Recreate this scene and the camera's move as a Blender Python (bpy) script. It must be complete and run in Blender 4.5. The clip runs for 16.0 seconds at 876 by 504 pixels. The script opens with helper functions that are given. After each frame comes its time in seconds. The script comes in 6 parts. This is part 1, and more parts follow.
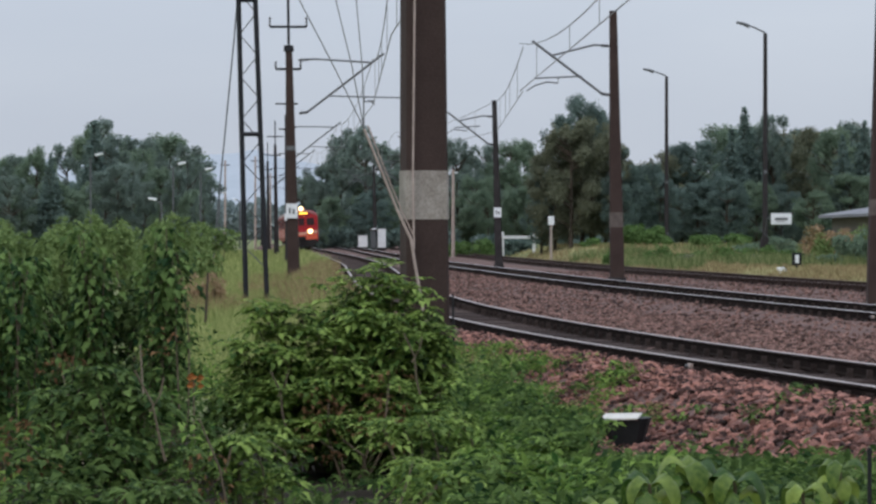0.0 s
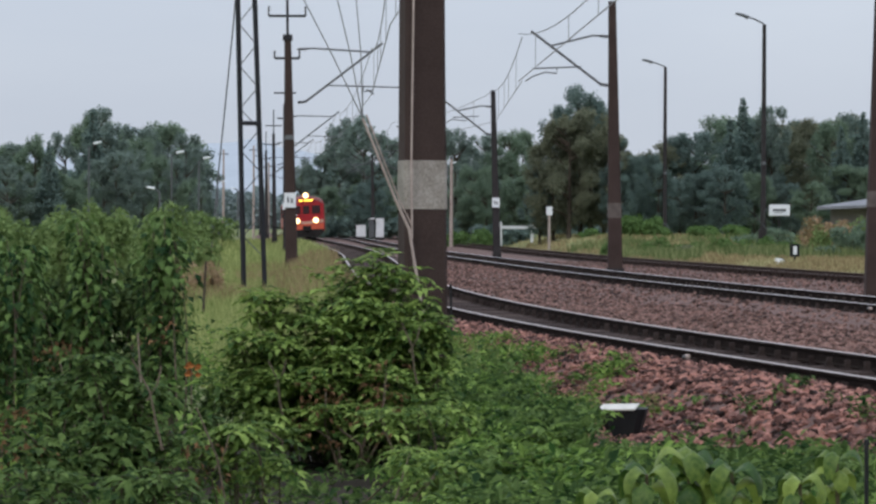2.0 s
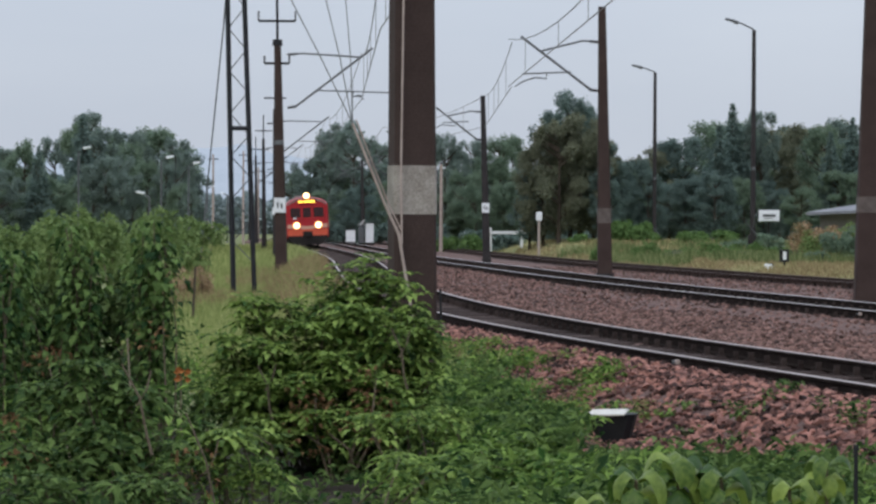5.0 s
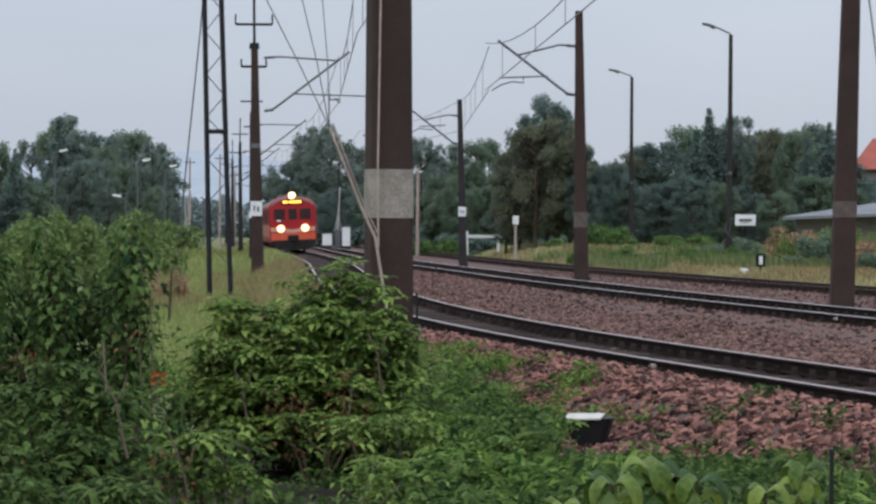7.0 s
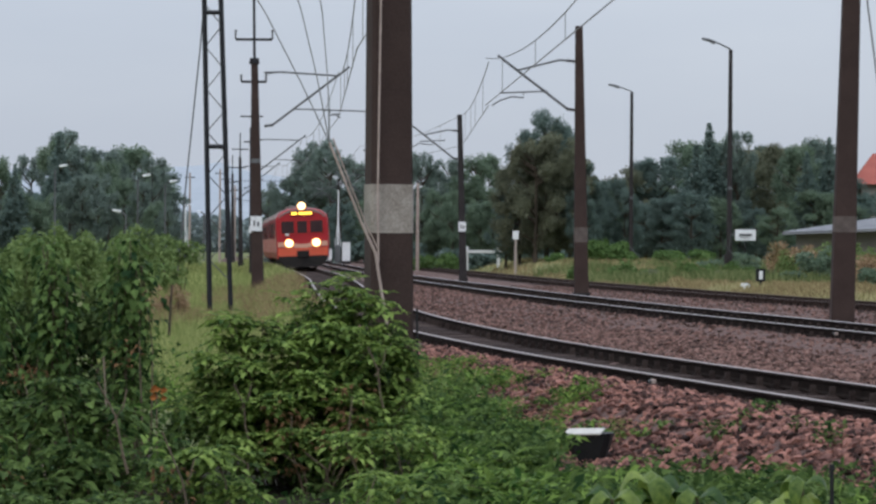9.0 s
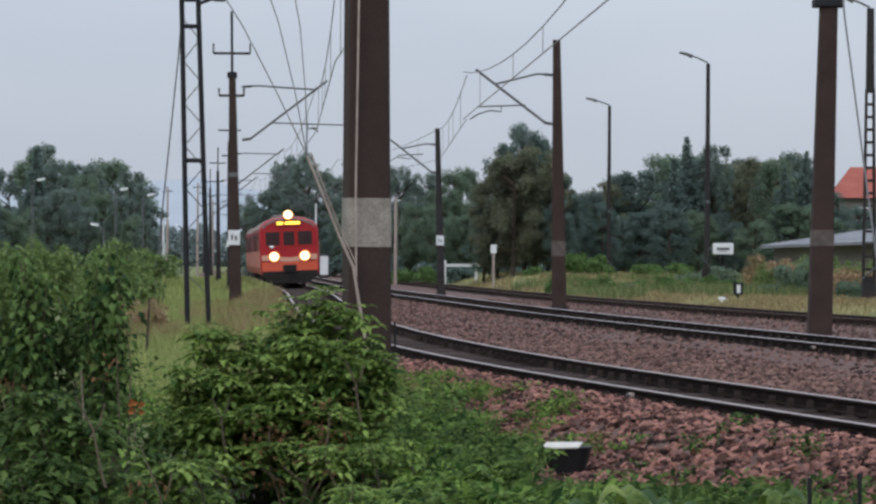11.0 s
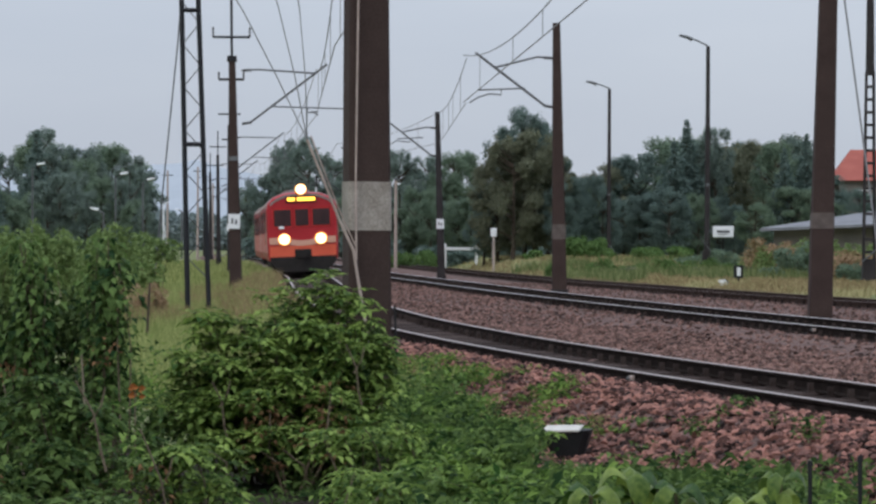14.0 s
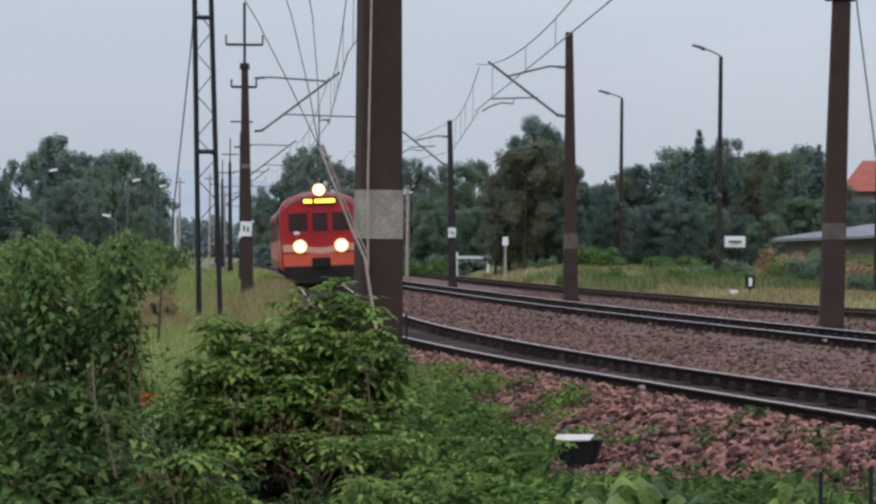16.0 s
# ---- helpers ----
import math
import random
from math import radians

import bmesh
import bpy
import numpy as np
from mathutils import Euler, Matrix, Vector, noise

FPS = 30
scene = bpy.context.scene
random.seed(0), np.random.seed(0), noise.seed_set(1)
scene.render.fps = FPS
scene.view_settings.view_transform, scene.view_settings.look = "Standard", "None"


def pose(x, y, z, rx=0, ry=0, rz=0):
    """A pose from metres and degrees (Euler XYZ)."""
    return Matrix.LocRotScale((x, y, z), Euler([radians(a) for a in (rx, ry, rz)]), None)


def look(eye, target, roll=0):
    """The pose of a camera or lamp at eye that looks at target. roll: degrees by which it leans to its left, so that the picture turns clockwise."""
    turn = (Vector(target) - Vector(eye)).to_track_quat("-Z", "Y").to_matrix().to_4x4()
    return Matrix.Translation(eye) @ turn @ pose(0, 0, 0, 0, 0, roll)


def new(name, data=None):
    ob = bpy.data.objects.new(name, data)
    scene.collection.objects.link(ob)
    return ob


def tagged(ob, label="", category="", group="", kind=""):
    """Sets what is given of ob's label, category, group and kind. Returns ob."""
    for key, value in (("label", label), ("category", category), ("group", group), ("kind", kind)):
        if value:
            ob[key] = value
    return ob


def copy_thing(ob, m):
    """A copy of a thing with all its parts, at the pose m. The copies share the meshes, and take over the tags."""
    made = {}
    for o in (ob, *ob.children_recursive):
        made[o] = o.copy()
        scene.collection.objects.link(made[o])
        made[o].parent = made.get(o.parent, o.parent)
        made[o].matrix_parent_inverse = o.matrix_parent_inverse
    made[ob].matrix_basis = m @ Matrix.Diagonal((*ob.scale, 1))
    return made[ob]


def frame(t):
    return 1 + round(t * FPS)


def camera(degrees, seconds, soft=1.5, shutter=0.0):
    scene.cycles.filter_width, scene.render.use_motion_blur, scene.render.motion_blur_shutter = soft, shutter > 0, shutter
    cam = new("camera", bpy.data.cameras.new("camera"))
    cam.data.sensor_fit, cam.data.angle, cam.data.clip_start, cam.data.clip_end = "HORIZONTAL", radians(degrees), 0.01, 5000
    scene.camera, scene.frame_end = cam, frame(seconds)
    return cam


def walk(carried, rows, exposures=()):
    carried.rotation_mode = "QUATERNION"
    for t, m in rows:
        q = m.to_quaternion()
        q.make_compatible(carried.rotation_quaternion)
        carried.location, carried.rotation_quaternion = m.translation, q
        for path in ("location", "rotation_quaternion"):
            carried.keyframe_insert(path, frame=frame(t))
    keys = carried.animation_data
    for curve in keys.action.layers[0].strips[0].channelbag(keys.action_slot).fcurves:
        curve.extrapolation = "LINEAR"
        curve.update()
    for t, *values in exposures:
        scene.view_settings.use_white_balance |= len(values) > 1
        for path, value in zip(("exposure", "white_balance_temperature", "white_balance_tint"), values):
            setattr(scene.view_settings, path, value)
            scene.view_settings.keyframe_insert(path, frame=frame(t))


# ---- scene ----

# ================= camera: hand-held on one spot, long lens =================
cam = camera(16.23, 16.0, soft=2.6)
EYE = 1.43          # height of the eye over the rail heads (z = 0)
TURNS = [           # seconds, yaw, pitch, roll in degrees
    (0, -0.0000, -0.4792, -0.000),
    (0.5, -0.0956, -0.5122, -0.044),
    (1, -0.1241, -0.5682, -0.177),
    (1.5, -0.0707, -0.6252, -0.259),
    (2, -0.0342, -0.6683, -0.245),
    (2.5, -0.0654, -0.7268, -0.200),
    (3, -0.0940, -0.7561, -0.165),
    (3.5, -0.0968, -0.6785, -0.102),
    (4, -0.1317, -0.6031, -0.218),
    (4.2, -0.1200, -0.5610, -0.235),
    (6.3, -0.5720, -0.5890, -0.412),
    (6.5, -0.6152, -0.5575, -0.422),
    (7, -0.6625, -0.4974, -0.416),
    (7.5, -0.6461, -0.4930, -0.416),
    (8, -0.6305, -0.4759, -0.423),
    (8.5, -0.6133, -0.3456, -0.381),
    (9, -0.6621, -0.2170, -0.408),
    (9.2, -0.7140, -0.1750, -0.410),
    (11.3, -1.1250, 0.0500, -0.360),
    (11.5, -1.1565, 0.0505, -0.342),
    (12, -1.1938, 0.0214, -0.260),
    (12.5, -1.2530, -0.0600, -0.215),
    (13, -1.2728, -0.1600, -0.182),
    (13.5, -1.2070, -0.2190, -0.193),
    (14, -1.0721, -0.2658, -0.266),
    (14.5, -0.9417, -0.2482, -0.328),
    (15, -0.8713, -0.2212, -0.428),
    (15.5, -0.8538, -0.1839, -0.531),
    (16, -0.8542, -0.1074, -0.576),
]
walk(cam, [(t, pose(0, 0, EYE, 90 + pitch, roll, yaw)) for t, yaw, pitch, roll in TURNS],
     [(0, 0.0), (1, 0.03), (3, 0.09), (4.2, 0.06), (6.5, 0.01), (9, -0.02), (12.5, -0.05), (16, -0.04)])

# ================= overcast light =================
world = bpy.data.worlds.new("overcast_sky")
scene.world = world
world.use_nodes = True
wn, wl = world.node_tree.nodes, world.node_tree.links
bg = wn["Background"]
sky = wn.new("ShaderNodeTexSky")
sky.sky_type, sky.sun_disc = "NISHITA", False
sky.sun_elevation, sky.sun_rotation = radians(38), radians(200)
sky.air_density, sky.dust_density = 1.0, 2.0
cloud = wn.new("ShaderNodeTexNoise")
cloud.inputs["Scale"].default_value, cloud.inputs["Detail"].default_value = 3.0, 5
cc = wn.new("ShaderNodeTexCoord")
cmap = wn.new("ShaderNodeMapping")
cmap.inputs["Scale"].default_value = (1, 1, 4)
wl.new(cc.outputs["Generated"], cmap.inputs["Vector"])
wl.new(cmap.outputs["Vector"], cloud.inputs["Vector"])
ramp = wn.new("ShaderNodeValToRGB")
ramp.color_ramp.elements[0].position, ramp.color_ramp.elements[0].color = 0.3, (5.0, 5.55, 6.6, 1)
ramp.color_ramp.elements[1].position, ramp.color_ramp.elements[1].color = 0.7, (5.9, 6.4, 7.3, 1)
wl.new(cloud.outputs["Fac"], ramp.inputs["Fac"])
wmix = wn.new("ShaderNodeMixRGB")
wmix.inputs["Fac"].default_value = 0.9
wl.new(sky.outputs["Color"], wmix.inputs["Color1"])
wl.new(ramp.outputs["Color"], wmix.inputs["Color2"])
# an overcast sky is brightest overhead
sep = wn.new("ShaderNodeSeparateXYZ")
wl.new(cc.outputs["Generated"], sep.inputs[0])
high = wn.new("ShaderNodeMath")
high.operation, high.use_clamp = "MAXIMUM", False
high.inputs[1].default_value = 0.0
wl.new(sep.outputs["Z"], high.inputs[0])
gain = wn.new("ShaderNodeMath")
gain.operation = "MULTIPLY_ADD"
gain.inputs[1].default_value, gain.inputs[2].default_value = 1.5, 0.98
wl.new(high.outputs[0], gain.inputs[0])
wscale = wn.new("ShaderNodeVectorMath")
wscale.operation = "SCALE"
wl.new(wmix.outputs["Color"], wscale.inputs[0])
wl.new(gain.outputs[0], wscale.inputs["Scale"])
wl.new(wscale.outputs[0], bg.inputs["Color"])
bg.inputs["Strength"].default_value = 0.1

sun = new("sun", bpy.data.lights.new("sun", "SUN"))
sun.data.energy, sun.data.angle, sun.data.color = 0.6, radians(25), (1.0, 0.96, 0.9)
sun.matrix_world = look((-30, -40, 60), (0, 30, 0))
scene.view_settings.exposure = 0.0


# ================= materials =================
def material(name, dark, light, rough=0.8, scale=8.0, fine=60.0, bump=0.3, metal=0.0, spread=0.0, island=0.0, through_light=0.0, depth=0.01, gloss=0.25):
    """Two-scale noise between two colours, fine relief, optional variation by piece."""
    m = bpy.data.materials.new(name)
    m.use_nodes = True
    n, l = m.node_tree.nodes, m.node_tree.links
    b = n["Principled BSDF"]
    b.inputs["Roughness"].default_value, b.inputs["Metallic"].default_value = rough, metal
    b.inputs["Specular IOR Level"].default_value = 0.08 if island and through_light else gloss
    co = n.new("ShaderNodeTexCoord")
    big, small = n.new("ShaderNodeTexNoise"), n.new("ShaderNodeTexNoise")
    big.inputs["Scale"].default_value, big.inputs["Detail"].default_value = scale, 6
    small.inputs["Scale"].default_value, small.inputs["Detail"].default_value = fine, 4
    l.new(co.outputs["Object"], big.inputs["Vector"])
    l.new(co.outputs["Object"], small.inputs["Vector"])
    add = n.new("ShaderNodeMath")
    add.operation = "MULTIPLY_ADD"
    add.inputs[1].default_value = 0.45
    l.new(small.outputs["Fac"], add.inputs[0])
    half = n.new("ShaderNodeMath")
    half.operation = "MULTIPLY"
    half.inputs[1].default_value = 0.55
    l.new(big.outputs["Fac"], half.inputs[0])
    l.new(half.outputs[0], add.inputs[2])
    fac = add.outputs[0]
    if spread or island:
        if island:
            rnd = n.new("ShaderNodeNewGeometry").outputs["Random Per Island"]
        else:
            rnd = n.new("ShaderNodeObjectInfo").outputs["Random"]
        mr = n.new("ShaderNodeMath")
        mr.operation = "MULTIPLY_ADD"
        mr.inputs[1].default_value = spread or island
        l.new(rnd, mr.inputs[0])
        sh = n.new("ShaderNodeMath")
        sh.operation = "SUBTRACT"
        sh.inputs[1].default_value = (spread or island) / 2
        l.new(fac, sh.inputs[0])
        l.new(sh.outputs[0], mr.inputs[2])
        fac = mr.outputs[0]
    cr = n.new("ShaderNodeValToRGB")
    cr.color_ramp.elements[0].position, cr.color_ramp.elements[0].color = 0.28, (*dark, 1)
    cr.color_ramp.elements[1].position, cr.color_ramp.elements[1].color = 0.72, (*light, 1)
    l.new(fac, cr.inputs["Fac"])
    l.new(cr.outputs["Color"], b.inputs["Base Color"])
    if bump:
        bp = n.new("ShaderNodeBump")
        bp.inputs["Strength"].default_value, bp.inputs["Distance"].default_value = bump, depth
        l.new(small.outputs["Fac"], bp.inputs["Height"])
        l.new(bp.outputs["Normal"], b.inputs["Normal"])
    if through_light:
        tr, mx = n.new("ShaderNodeBsdfTranslucent"), n.new("ShaderNodeMixShader")
        l.new(cr.outputs["Color"], tr.inputs["Color"])
        mx.inputs["Fac"].default_value = through_light
        l.new(b.outputs[0], mx.inputs[1])
        l.new(tr.outputs[0], mx.inputs[2])
        l.new(mx.outputs[0], n["Material Output"].inputs["Surface"])
    return m


def glowing(name, colour, strength):
    m = bpy.data.materials.new(name)
    m.use_nodes = True
    b = m.node_tree.nodes["Principled BSDF"]
    b.inputs["Base Color"].default_value = (*colour, 1)
    b.inputs["Emission Color"].default_value = (*colour, 1)
    b.inputs["Emission Strength"].default_value = strength
    return m


GRASS = material("meadow_ground", (0.1, 0.125, 0.042), (0.21, 0.22, 0.09), 0.95, 0.25, 6, 0.5)
BALLAST = material("ballast_gravel", (0.055, 0.034, 0.029), (0.20, 0.122, 0.104), 0.95, 3.0, 16, 1.0, depth=0.03)
STONE = material("ballast_stone", (0.022, 0.012, 0.010), (0.39, 0.19, 0.15), 0.9, 9, 60, 0.4, spread=0.6)
STONES = material("ballast_stones", (0.022, 0.012, 0.010), (0.38, 0.185, 0.145), 0.9, 1.6, 60, 0.4, island=0.6)
STONES_DULL = material("weathered_ballast_stones", (0.04, 0.024, 0.02), (0.255, 0.15, 0.125), 0.95, 0.5, 30, 0.4, island=0.5)
for m in (STONE, STONES):
    tones = m.node_tree.nodes["Color Ramp"].color_ramp
    tones.elements.new(0.42).color = (0.105, 0.052, 0.043, 1)
    tones.elements.new(0.56).color = (0.20, 0.10, 0.082, 1)
RAILSIDE = material("rusty_rail_side", (0.010, 0.008, 0.007), (0.034, 0.025, 0.022), 1.0, 6, 60, 0.3, gloss=0.04)
RAILTOP = material("worn_rail_head", (0.25, 0.21, 0.20), (0.42, 0.36, 0.34), 0.45, 4, 60, 0.1, metal=0.2)
SLEEPER = material("tarred_sleeper", (0.028, 0.022, 0.021), (0.095, 0.072, 0.065), 0.95, 5, 50, 0.5, spread=0.3, gloss=0.05)
FASTENER = material("dusty_rusty_fastening", (0.022, 0.016, 0.015), (0.065, 0.05, 0.045), 0.95, 8, 60, 0.3, spread=0.4, gloss=0.05)
CONCRETE = material("brown_stained_concrete", (0.034, 0.022, 0.019), (0.066, 0.044, 0.038), 0.9, 2.5, 40, 0.4)
CONCRETE_GREY = material("dark_grey_concrete", (0.018, 0.016, 0.017), (0.05, 0.044, 0.044), 0.9, 2.5, 40, 0.4)
BAND = material("weathered_white_paint", (0.11, 0.09, 0.072), (0.44, 0.40, 0.355), 0.9, 3.2, 45, 0.4)
BAND_FAINT = material("faded_whitish_paint", (0.075, 0.06, 0.055), (0.15, 0.125, 0.11), 0.9, 7, 45, 0.4)
STEEL = material("dark_painted_steel", (0.010, 0.011, 0.014), (0.028, 0.028, 0.032), 0.6, 5, 60, 0.2)
GALV = material("galvanised_steel", (0.08, 0.085, 0.09), (0.17, 0.175, 0.18), 0.55, 6, 60, 0.2, metal=0.3)
WIRE = material("weathered_copper_wire", (0.19, 0.2, 0.21), (0.31, 0.32, 0.33), 0.6, 6, 60, 0.0)
CABLE = material("pale_grey_cable", (0.28, 0.22, 0.195), (0.50, 0.41, 0.36), 0.7, 6, 60, 0.0)
WHITE = material("white_enamel", (0.62, 0.64, 0.66), (0.85, 0.86, 0.87), 0.5, 6, 60, 0.1)
BLACK = material("black_painted_metal", (0.006, 0.007, 0.008), (0.02, 0.02, 0.022), 0.6, 6, 60, 0.2)
BARK = material("bark", (0.03, 0.024, 0.018), (0.11, 0.085, 0.065), 0.95, 4, 40, 0.8)
TWIG = material("bare_stem", (0.075, 0.058, 0.038), (0.19, 0.15, 0.105), 0.9, 4, 40, 0.3)
LEAF_BRIGHT = material("fresh_green_leaf", (0.03, 0.08, 0.016), (0.24, 0.36, 0.085), 0.55, 1.6, 30, 0.0, island=0.45, through_light=0.35)
LEAF_BUSH = material("yellowish_green_leaf", (0.04, 0.092, 0.022), (0.325, 0.445, 0.115), 0.55, 3.5, 30, 0.0, island=0.45, through_light=0.4)
LEAF_MID = material("mid_green_leaf", (0.02, 0.05, 0.015), (0.15, 0.225, 0.066), 0.6, 3.5, 30, 0.0, island=0.45, through_light=0.35)
LEAF_COLUMN = material("dark_hanging_leaf", (0.015, 0.044, 0.014), (0.15, 0.235, 0.068), 0.55, 4.5, 30, 0.0, island=0.5, through_light=0.3)
# LEAF_TREE and LEAF_DARK hold extra blue that imitates haze in the air
LEAF_TREE = material("haze_blued_broadleaf", (0.105, 0.158, 0.115), (0.265, 0.345, 0.235), 0.7, 0.25, 4, 0.0, island=0.2, through_light=0.4)
LEAF_DARK = material("haze_blued_dark_foliage", (0.09, 0.136, 0.124), (0.225, 0.296, 0.257), 0.75, 0.25, 4, 0.0, island=0.2, through_light=0.4)
LEAF_BROWN = material("brownish_dull_foliage", (0.108, 0.123, 0.085), (0.26, 0.27, 0.178), 0.75, 0.25, 4, 0.0, island=0.2, through_light=0.4)
# lighter, bluer green than the leaves: distance haze mixed into the colour
LEAF_HAZE_GREY = material("haze_grey_foliage", (0.125, 0.17, 0.15), (0.275, 0.345, 0.295), 0.75, 0.25, 4, 0.0, island=0.2, through_light=0.4)
LEAF_VERGE = material("fresh_verge_leaf", (0.06, 0.12, 0.04), (0.19, 0.29, 0.10), 0.8, 0.8, 8, 0.0, island=0.3, through_light=0.3)
LEAF_SOFT = material("soft_green_leaf", (0.11, 0.17, 0.06), (0.29, 0.38, 0.15), 0.8, 0.8, 8, 0.0, island=0.3, through_light=0.3)
VERGE = material("sun_bleached_grass_blades", (0.22, 0.205, 0.10), (0.50, 0.44, 0.24), 0.85, 0.4, 10, 0.0, island=0.6, through_light=0.25)
TALLGRASS = material("dull_tall_grass", (0.075, 0.105, 0.04), (0.23, 0.26, 0.115), 0.85, 0.4, 10, 0.0, island=0.6, through_light=0.25)
STRAW = material("dry_grass_blades", (0.17, 0.135, 0.065), (0.36, 0.275, 0.155), 0.9, 1, 20, 0.0, island=0.6, through_light=0.2)
BLADES = material("grass_blades", (0.15, 0.195, 0.06), (0.39, 0.42, 0.17), 0.85, 0.4, 10, 0.0, island=0.6, through_light=0.25)
FLOWER = material("orange_leaf", (0.22, 0.07, 0.018), (0.42, 0.16, 0.045), 0.8, 6, 60, 0.0)
# pale blue base colour carries the haze over the hills
HILL = material("forest_hill_haze_tint", (0.345, 0.385, 0.425), (0.405, 0.445, 0.485), 1.0, 0.01, 0.05, 0.0)


# ================= mesh helpers =================
def link(name, bm, mats, parent=None, label="", smooth=False):
    me = bpy.data.meshes.new(name)
    bm.to_mesh(me)
    bm.free()
    for m in mats if isinstance(mats, (list, tuple)) else [mats]:
        me.materials.append(m)
    if smooth:
        for p in me.polygons:
            p.use_smooth = True
    ob = new(name, me)
    if parent is not None:
        ob.parent = parent
    if label:
        tagged(ob, label)
    return ob


def part(name, bm, mat, parent, label="", smooth=False):
    return link(name, bm, mat, parent, label, smooth)


def from_lists(name, verts, faces, mats, parent=None, label="", index=None, smooth=False):
    me = bpy.data.meshes.new(name)
    me.from_pydata([tuple(v) for v in verts], [], faces)
    for m in mats if isinstance(mats, (list, tuple)) else [mats]:
        me.materials.append(m)
    if index is not None:
        me.polygons.foreach_set("material_index", index)
    me.polygons.foreach_set("use_smooth", [smooth] * len(me.polygons))
    me.update()
    ob = new(name, me)
    if parent is not None:
        ob.parent = parent
    if label:
        tagged(ob, label)
    return ob


def thing(name, label, category, at=None, group="", kind=""):
    ob = new(name)
    ob.empty_display_size = 0.2
    if at is not None:
        ob.matrix_basis = at
    return tagged(ob, label, category, group, kind)


def box(bm, x0, x1, y0, y1, z0, z1, bevel=0.0):
    r = bmesh.ops.create_cube(bm, size=1)
    vs = r["verts"]
    for v in vs:
        v.co = Vector((x0 + (v.co.x + 0.5) * (x1 - x0), y0 + (v.co.y + 0.5) * (y1 - y0), z0 + (v.co.z + 0.5) * (z1 - z0)))
    if bevel:
        es = list({e for v in vs for e in v.link_edges})
        bmesh.ops.bevel(bm, geom=es, offset=bevel, segments=1, affect="EDGES")
    return bm


def tube(bm, pts, r0, r1=None, sides=6):
    """A tapering round bar through the points."""
    pts = [Vector(p) for p in pts]
    r1 = r0 if r1 is None else r1
    rings = []
    for i, p in enumerate(pts):
        d = (pts[min(i + 1, len(pts) - 1)] - pts[max(i - 1, 0)]).normalized()
        a = d.cross(Vector((0, 0, 1)) if abs(d.z) < 0.9 else Vector((1, 0, 0))).normalized()
        b = d.cross(a)
        r = r0 + (r1 - r0) * i / (len(pts) - 1)
        rings.append([bm.verts.new(p + r * (math.cos(t) * a + math.sin(t) * b)) for t in [2 * math.pi * k / sides for k in range(sides)]])
    for u, w in zip(rings, rings[1:]):
        for k in range(sides):
            bm.faces.new((u[k], u[(k + 1) % sides], w[(k + 1) % sides], w[k]))
    bm.faces.new(rings[0][::-1])
    bm.faces.new(rings[-1])
    return bm


def prism(bm, z0, z1, a0, b0, a1, b1, dx=0.0, dy=0.0, chamfer=0.0):
    """A tapering rectangular shaft with chamfered corners, leaning by dx, dy."""
    def ring(z, a, b, ox, oy):
        c = chamfer
        q = [(-a + c, -b), (a - c, -b), (a, -b + c), (a, b - c), (a - c, b), (-a + c, b), (-a, b - c), (-a, -b + c)]
        return [bm.verts.new((ox + x, oy + y, z)) for x, y in q]
    lo, hi = ring(z0, a0, b0, 0, 0), ring(z1, a1, b1, dx, dy)
    for k in range(8):
        bm.faces.new((lo[k], lo[(k + 1) % 8], hi[(k + 1) % 8], hi[k]))
    bm.faces.new(lo[::-1])
    bm.faces.new(hi)
    return bm


def disc(bm, c, axis, r, depth, sides=16, dome=0.0):
    """A short round cylinder along y (axis 'y') or z, with a domed front."""
    def p(a, rr, h):
        return Vector(c) + (Vector((rr * math.cos(a), h, rr * math.sin(a))) if axis == "y" else Vector((rr * math.cos(a), rr * math.sin(a), h)))
    an = [2 * math.pi * k / sides for k in range(sides)]
    back = [bm.verts.new(p(a, r, 0)) for a in an]
    front = [bm.verts.new(p(a, r, depth)) for a in an]
    tip = bm.verts.new(p(0, 0, depth + dome))
    for k in range(sides):
        j = (k + 1) % sides
        bm.faces.new((back[k], back[j], front[j], front[k]))
        bm.faces.new((front[k], front[j], tip))
    bm.faces.new(back)
    bmesh.ops.recalc_face_normals(bm, faces=bm.faces[:])
    return bm


